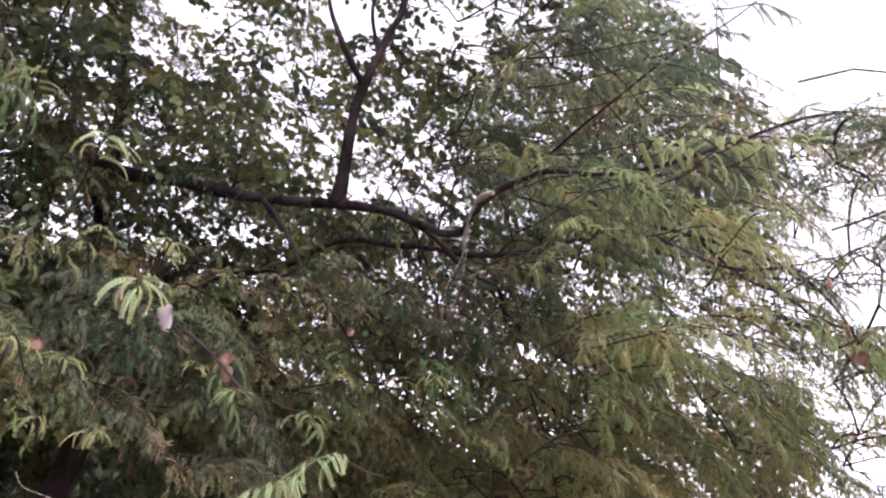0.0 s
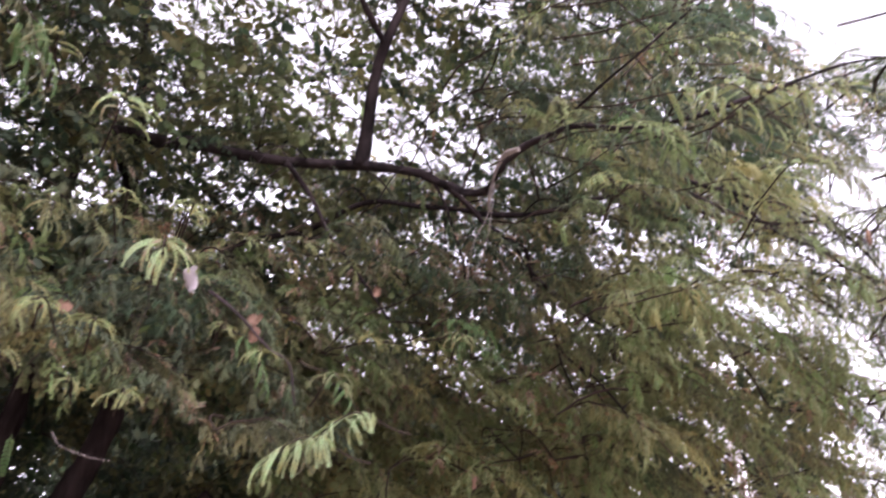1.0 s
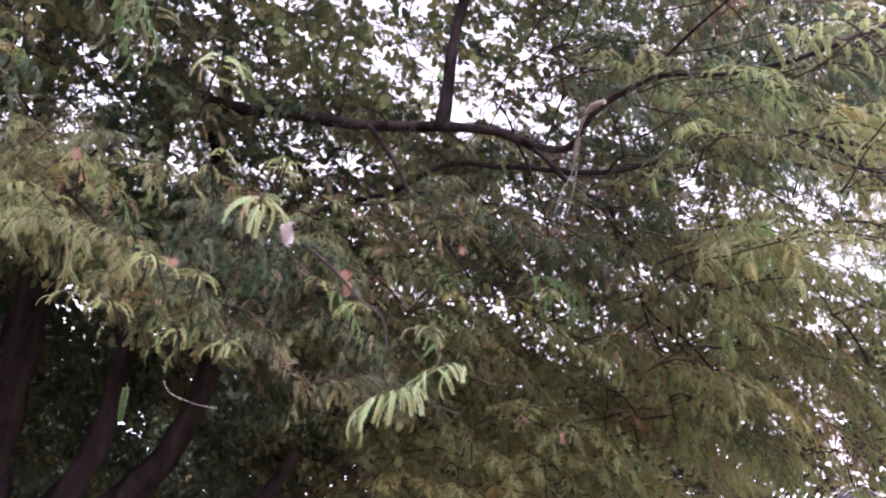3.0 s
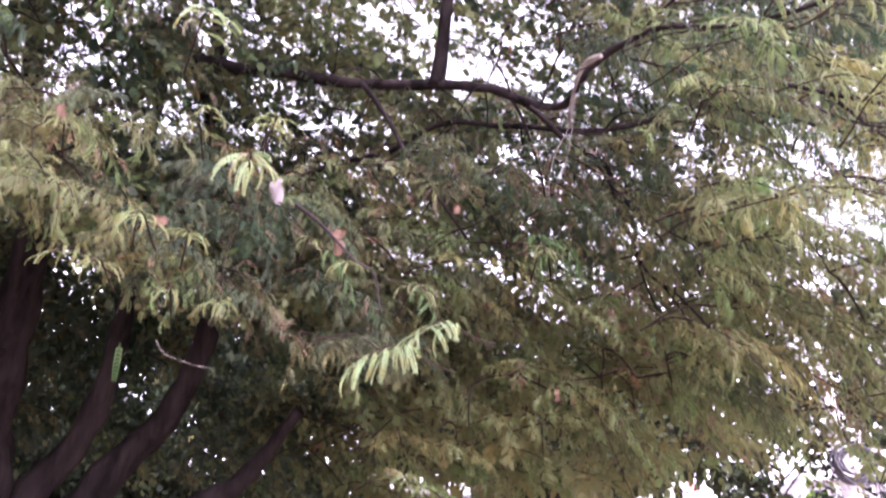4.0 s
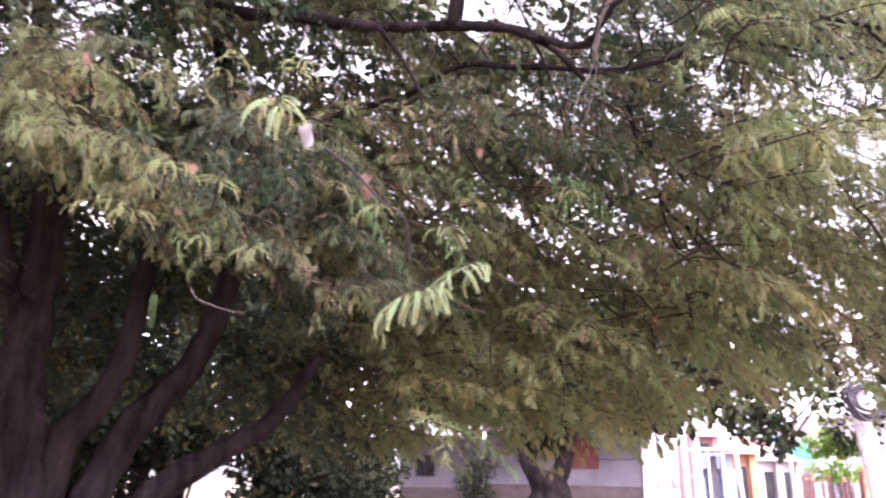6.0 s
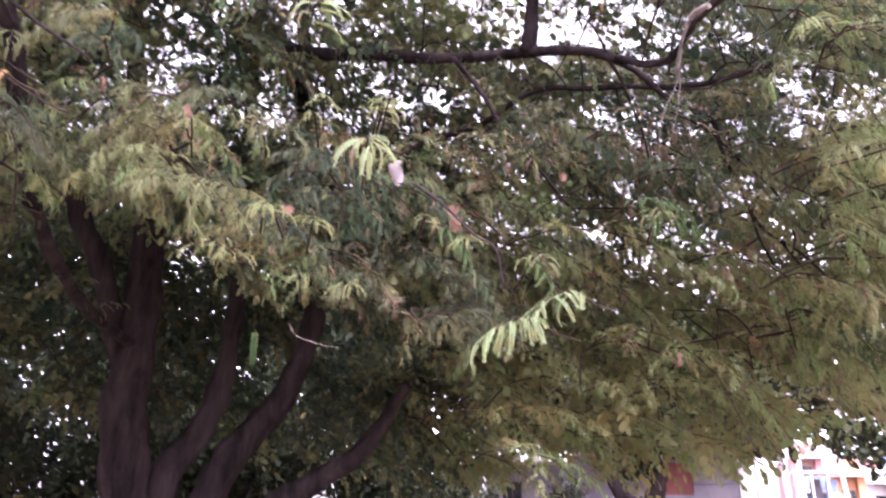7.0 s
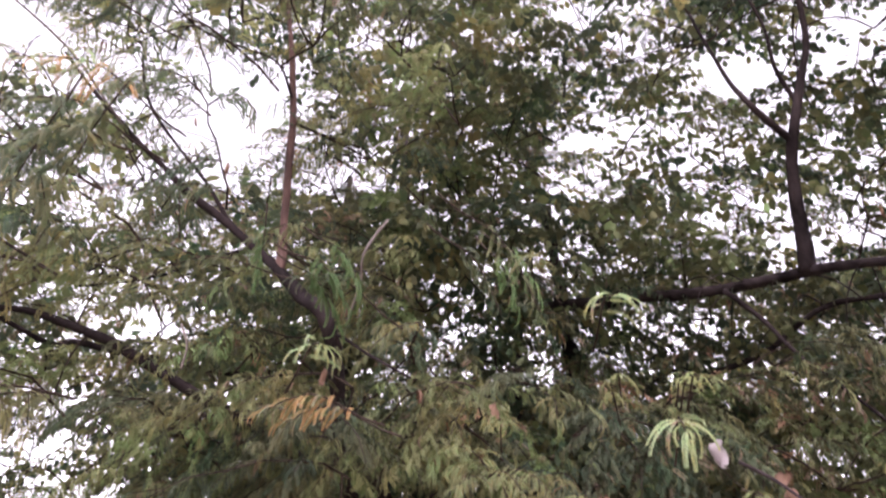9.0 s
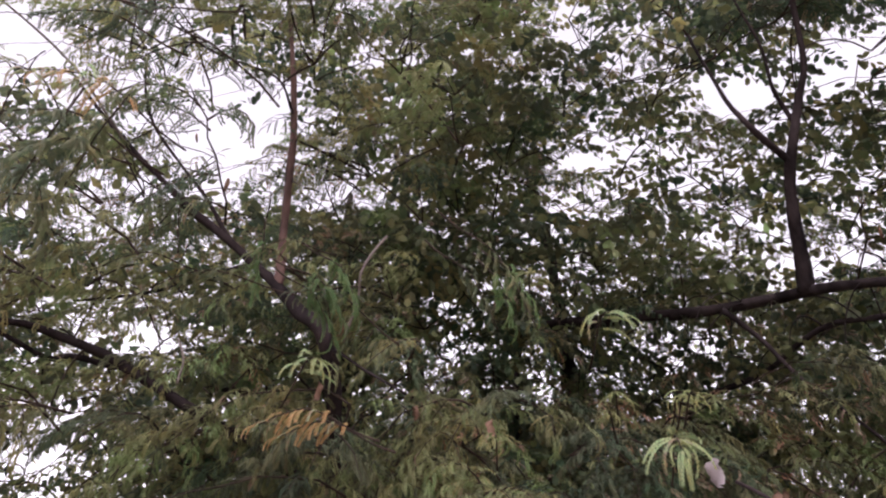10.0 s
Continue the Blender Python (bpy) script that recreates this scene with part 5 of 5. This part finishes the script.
leaf_spray((-1.08, 1.83, 2.77), (0.3, -0.9, 0), 7, 0.11, 0.71, YOUNG, 48)
leaf_spray((-1.14, 1.72, 2.42), (0.2, -0.9, 0), 7, 0.12, 0.78, YOUNG, 49)
leaf_spray((-1.22, 1.83, 2.47), (0.5, -0.8, 0), 6, 0.11, 0.77, YOUNG, 50)
leaf_spray((-1.05, 1.84, 2.41), (0.5, -0.8, 0), 9, 0.12, 0.77, YOUNG, 51)
leaf_spray((-1.38, 1.78, 2.34), (-0.5, -0.8, 0), 8, 0.11, 0.75, YOUNG, 52)
leaf_spray((-1.32, 1.83, 2.33), (0.2, -0.9, 0), 8, 0.11, 0.70, YOUNG, 53)
leaf_spray((-0.98, 1.95, 2.24), (0.5, -0.8, 0), 7, 0.11, 0.76, YOUNG, 54)
leaf_spray((-1.15, 1.96, 2.28), (0.4, -0.9, 0), 7, 0.11, 0.73, YOUNG, 55)
leaf_spray((-0.62, 1.99, 2.37), (0.3, -0.9, 0), 8, 0.1, 0.77, YOUNG, 56)
leaf_spray((-0.77, 2.07, 2.48), (0.5, -0.8, 0), 6, 0.1, 0.73, YOUNG, 57)
# one short frond that hangs from the tip of a twig
x = Vector((-0.013, 0.024, -0.135))
y = Vector((0.5, -0.85, 0)).cross(x).normalized()
FROND = [pinnate_leaf(9, 0.8, 0.3, 0.10)]
leaf_object(0, 0.35, Matrix.Translation(np.array((-1.384, 2.128, 2.161)) - TREE_AT) @ Matrix((x.normalized(), y, x.normalized().cross(y))).transposed().to_4x4() @ Matrix.Scale(0.138, 4), TREE, FROND, FRESH)
leaf_spray((0.11, 1.85, 3.48), (0.5, -0.8, 0), 6, 0.1, 0.85, YOUNG, 59)
leaf_spray((0.71, 1.60, 2.98), (-0.8, -0.5, 0), 8, 0.156, 0.86, YOUNG, 60)
leaf_spray((0.81, 1.58, 2.94), (0.7, -0.6, 0), 7, 0.12, 0.83, YOUNG, 61)
leaf_spray((0.93, 1.75, 2.82), (0.4, -0.8, 0), 8, 0.13, 0.84, YOUNG, 62)
leaf_spray((1.03, 1.67, 3.03), (0.8, -0.4, 0), 7, 0.12, 0.80, YOUNG, 63)
leaf_spray((0.86, 1.83, 2.75), (0.2, -0.9, 0), 9, 0.12, 0.77, YOUNG, 64)
leaf_spray((-1.13, 1.45, 3.09), (0.5, -0.8, 0), 8, 0.12, 0.67, YOUNG, 65)
leaf_spray((-1.71, 1.12, 3.06), (0.5, -0.8, 0), 8, 0.13, 0.48, YOUNG, 66)
leaf_spray((-1.85, 0.99, 3.19), (0, -1, 0), 6, 0.11, 0.59, YOUNG, 67)
leaf_spray((-0.78, 1.73, 2.71), (0.5, -0.8, 0), 6, 0.11, 0.77, YOUNG, 68)
leaf_spray((-1.35, 1.60, 2.66), (0.5, -0.8, 0), 8, 0.11, 0.71, YOUNG, 69)
leaf_spray((-1.87, 0.14, 3.24), (0.3, -0.8, 0), 7, 0.12, 0.65, YOUNG, 70)
leaf_spray((-0.65, 1.34, 3.82), (-0.6, -0.6, 0), 6, 0.12, 0.73, YOUNG, 71)
leaf_spray((-2.14, 0.74, 2.97), (0.4, -0.8, 0), 9, 0.12, 0.69, YOUNG, 72)
leaf_spray((-0.05, 2.48, 2.60), (0.2, -0.9, 0), 9, 0.13, 0.62, YOUNG, 73)
leaf_spray((-0.42, 2.11, 2.33), (0.5, -0.8, 0), 8, 0.13, 0.60, YOUNG, 74)
LONG = "long drooping feathery twig"
leaf_spray((1.46, 1.93, 3.37), (-0.95, 0.14, 0.27), 14, 0.11, 0.42, LONG, 104, 0.1, 0.27)
leaf_spray((1.54, 2.03, 3.36), (-0.96, 0.23, 0.15), 14, 0.11, 0.49, LONG, 105, 0.1, 0.26)
leaf_spray((1.46, 2.03, 3.25), (-0.96, 0.27, 0.12), 14, 0.11, 0.56, LONG, 106, 0.1, 0.27)
leaf_spray((1.56, 2.12, 3.22), (-0.93, 0.34, -0.11), 12, 0.11, 0.63, LONG, 107, 0.1, 0.21)
leaf_spray((1.53, 2.13, 3.04), (-0.95, 0.29, -0.04), 14, 0.11, 0.42, LONG, 108, 0.1, 0.20)
leaf_spray((1.56, 2.26, 3.02), (-0.97, 0.26, 0.05), 14, 0.11, 0.49, LONG, 109, 0.1, 0.22)
leaf_spray((1.10, 1.88, 3.02), (0.72, -0.24, -0.65), 12, 0.11, 0.56, LONG, 110, 0.1, 0.24)
leaf_spray((1.61, 2.00, 3.50), (-0.96, 0.09, 0.27), 12, 0.11, 0.42, LONG, 112, 0.1, 0.23)
leaf_spray((1.26, 2.17, 2.82), (0.69, -0.39, -0.60), 12, 0.11, 0.49, LONG, 113, 0.1, 0.23)
leaf_spray((1.38, 2.30, 2.66), (0.56, -0.27, -0.78), 14, 0.11, 0.56, LONG, 114, 0.1, 0.26)
leaf_spray((1.29, 2.08, 2.95), (0.62, -0.20, -0.76), 12, 0.11, 0.63, LONG, 115, 0.1, 0.25)
leaf_spray((0.73, 1.44, 3.14), (0.83, -0.28, -0.49), 18, 0.11, 0.35, LONG, 120, 0.1, 0.40)
leaf_spray((0.76, 1.59, 3.21), (0.84, -0.32, -0.44), 18, 0.11, 0.35, LONG, 121, 0.1, 0.40)
leaf_spray((0.74, 1.67, 2.97), (0.79, -0.35, -0.50), 16, 0.13, 0.78, LONG, 122, 0.1, 0.34)
leaf_spray((0.98, 1.65, 3.01), (0.69, -0.66, -0.30), 16, 0.12, 0.72, LONG, 123, 0.1, 0.28)
leaf_spray((0.92, 1.94, 2.85), (0.72, -0.46, -0.51), 16, 0.12, 0.72, LONG, 124, 0.1, 0.29)
leaf_spray((0.61, 1.80, 3.20), (-0.91, -0.04, -0.40), 12, 0.12, 0.50, LONG, 125, 0.1, 0.19)
leaf_spray((0.94, 1.92, 3.04), (0.81, -0.38, -0.44), 18, 0.12, 0.50, LONG, 126, 0.1, 0.43)
leaf_spray((0.66, 2.08, 3.17), (0.82, -0.55, -0.12), 16, 0.12, 0.30, LONG, 127, 0.1, 0.33)
leaf_spray((0.18, 1.75, 3.36), (-0.69, 0.06, -0.72), 10, 0.12, 0.65, LONG, 128, 0.1, 0.20)
leaf_spray((0.92, 1.83, 3.33), (0.84, -0.33, -0.43), 18, 0.11, 0.40, LONG, 129, 0.1, 0.46)
leaf_spray((0.84, 2.25, 2.99), (0.85, -0.39, -0.36), 18, 0.12, 0.60, LONG, 130, 0.1, 0.41)
leaf_spray((1.18, 1.99, 2.95), (0.55, -0.23, -0.81), 14, 0.12, 0.55, LONG, 131, 0.1, 0.31)
leaf_spray((-1.59, 0.17, 3.06), (0.07, -0.94, -0.33), 20, 0.13, 0.97, "long feathery twig with a withered tip", 132, 0.1, 0.24)
leaf_spray((-1.58, 0.17, 2.92), (0.07, -0.92, -0.39), 20, 0.13, 0.40, LONG, 133, 0.1, 0.22)
leaf_spray((-1.54, 0.26, 2.85), (-0.11, -0.07, -0.99), 20, 0.13, 0.55, LONG, 134, 0.1, 0.18)
leaf_spray((-1.65, 0.21, 2.82), (0.29, -0.83, -0.48), 20, 0.13, 0.35, LONG, 135, 0.1, 0.15)
leaf_spray((-1.63, 0.13, 3.30), (-0.06, -0.84, -0.53), 20, 0.13, 0.30, LONG, 136, 0.1, 0.22)
leaf_spray((-1.64, 0.24, 3.42), (-0.36, -0.59, -0.72), 20, 0.13, 0.30, LONG, 137, 0.1, 0.25)
leaf_spray((-1.76, 0.29, 2.81), (0.27, 0.47, -0.84), 20, 0.13, 0.50, LONG, 138, 0.1, 0.17)
leaf_spray((-1.53, 0.19, 2.81), (0.13, -0.76, -0.64), 20, 0.13, 0.45, LONG, 139, 0.1, 0.16)
leaf_spray((-1.60, 0.19, 2.80), (-0.11, -0.03, -0.99), 20, 0.13, 0.30, LONG, 140, 0.1, 0.20)
leaf_spray((-1.97, 0.77, 2.98), (-0.32, -0.83, -0.45), 14, 0.12, 0.50, LONG, 141, 0.1, 0.33)
leaf_spray((-2.10, 0.66, 3.05), (-0.11, -0.86, -0.50), 14, 0.12, 0.55, LONG, 142, 0.1, 0.22)
leaf_spray((-1.64, 1.07, 2.99), (-0.30, -0.95, 0.05), 12, 0.12, 0.35, LONG, 143, 0.1, 0.20)
leaf_spray((-1.95, 1.07, 3.32), (-0.21, -0.85, -0.48), 12, 0.12, 0.60, LONG, 144, 0.1, 0.19)
leaf_spray((-1.17, 1.41, 3.06), (0.42, 0.45, -0.79), 14, 0.12, 0.50, LONG, 145, 0.1, 0.29)
leaf_spray((-1.36, 1.51, 3.14), (0.44, 0.39, -0.81), 12, 0.12, 0.40, LONG, 146, 0.1, 0.24)
FERN = "fresh green drooping feathery leaves"
leaf_spray((-1.62, 1.08, 2.98), (0.57, 0.50, -0.65), 13, 0.13, 0.35, FERN, 160, 0.1, 0.18, FRESH)
leaf_spray((-1.68, 1.11, 2.96), (0.47, 0.48, -0.74), 13, 0.13, 0.39, FERN, 161, 0.1, 0.18, FRESH)
leaf_spray((-1.57, 1.10, 3.02), (0.52, 0.35, -0.78), 13, 0.13, 0.43, FERN, 162, 0.1, 0.18, FRESH)
leaf_spray((-1.94, 1.02, 3.18), (0.04, 0.07, -1.00), 13, 0.13, 0.47, FERN, 163, 0.1, 0.18, FRESH)
leaf_spray((-1.19, 1.51, 3.10), (0.46, 0.35, -0.81), 13, 0.13, 0.51, FERN, 164, 0.1, 0.18, FRESH)
leaf_spray((-1.27, 1.53, 3.10), (0.34, 0.28, -0.90), 13, 0.13, 0.55, FERN, 165, 0.1, 0.18, FRESH)
leaf_spray((-0.06, 2.86, 2.81), (0.86, -0.50, -0.07), 13, 0.13, 0.35, FERN, 166, 0.1, 0.18, FRESH)
leaf_spray((-0.01, 2.89, 2.74), (0.85, -0.40, -0.33), 13, 0.13, 0.39, FERN, 167, 0.1, 0.18, FRESH)
leaf_spray((-0.05, 2.84, 2.73), (-0.34, -0.40, -0.85), 13, 0.13, 0.43, FERN, 168, 0.1, 0.18, FRESH)
leaf_spray((0.07, 2.89, 2.73), (0.42, -0.40, -0.80), 13, 0.13, 0.47, FERN, 169, 0.1, 0.18, FRESH)
leaf_spray((0.64, 2.30, 3.38), (0.69, -0.36, -0.62), 13, 0.13, 0.51, FERN, 170, 0.1, 0.18, FRESH)
leaf_spray((0.57, 2.31, 3.40), (-0.42, -0.30, -0.85), 13, 0.13, 0.55, FERN, 171, 0.1, 0.18, FRESH)
leaf_spray((0.71, 2.29, 3.36), (0.63, -0.51, -0.59), 13, 0.13, 0.35, FERN, 172, 0.1, 0.18, FRESH)
leaf_spray((-0.45, 2.45, 2.39), (0.70, -0.20, -0.68), 13, 0.13, 0.39, FERN, 173, 0.1, 0.18, FRESH)
leaf_spray((-0.69, 2.17, 2.42), (0.64, -0.24, -0.73), 13, 0.13, 0.43, FERN, 174, 0.1, 0.18, FRESH)
for k, line in enumerate(OUTER_LINES):
    dress(line, 0.25, 1.0, 7 if k < 3 else 4, 0.10, 0.45, LONG, 300 + 20 * k)
dress(GNARLED, 0.4, 1.0, 12, 0.11, 0.4, LONG, 400)
dress(LONG_LIMB, 0.2, 0.75, 14, 0.10, 0.4, LONG, 420)
for k, (line, u0) in enumerate(YARD_LINES):
    dress(line, u0, 1.0, 8, 0.12, 0.42, LONG, 500 + 20 * k)
dress(YARD_LINES[0][0], 0.06, 0.22, 12, 0.14, 0.45, LONG, 580)
for at in ((-1.58, 1.00, 2.54), (-1.59, 1.08, 2.54)):
    leaf_spray(at, (-0.5, -0.8, -0.1), 13, 0.115, 1.0, "orange-brown withering leaves", 90)
dry_leaf((-0.79, 1.76, 2.52), 0.085, PALE_DRY, 60)
dry_leaf((-0.70, 2.13, 2.50), 0.06, DRY, 61)
dry_leaf((-0.42, 2.88, 2.98), 0.06, DRY, 62)
dry_leaf((1.22, 2.02, 2.75), 0.07, POD, 63)
dry_leaf((1.26, 2.06, 2.61), 0.06, POD, 64)
dry_leaf((1.28, 2.09, 2.52), 0.06, DRY, 65)
dry_leaf((-3.00, 1.10, 4.57), 0.07, POD, 66)
dry_leaf((-1.58, 1.49, 2.77), 0.05, DRY, 67)
dry_leaf((-3.00, 1.36, 4.44), 0.12, POD, 68)
dry_leaf((-1.12, 1.79, 2.44), 0.05, DRY, 69)
dry_leaf((0.00, 3.02, 2.20), 0.06, DRY, 70)
dry_leaf((-0.72, 2.23, 2.58), 0.06, DRY, 71)
dry_leaf((-1.59, 3.69, 4.28), 0.06, PALE_DRY, 72)
dry_leaf((-0.23, 3.65, 4.43), 0.09, POD, 73)
dry_leaf((-1.41, 1.66, 2.75), 0.06, DRY, 74)
dry_leaf((-1.58, 1.09, 2.66), 0.06, DRY, 75)
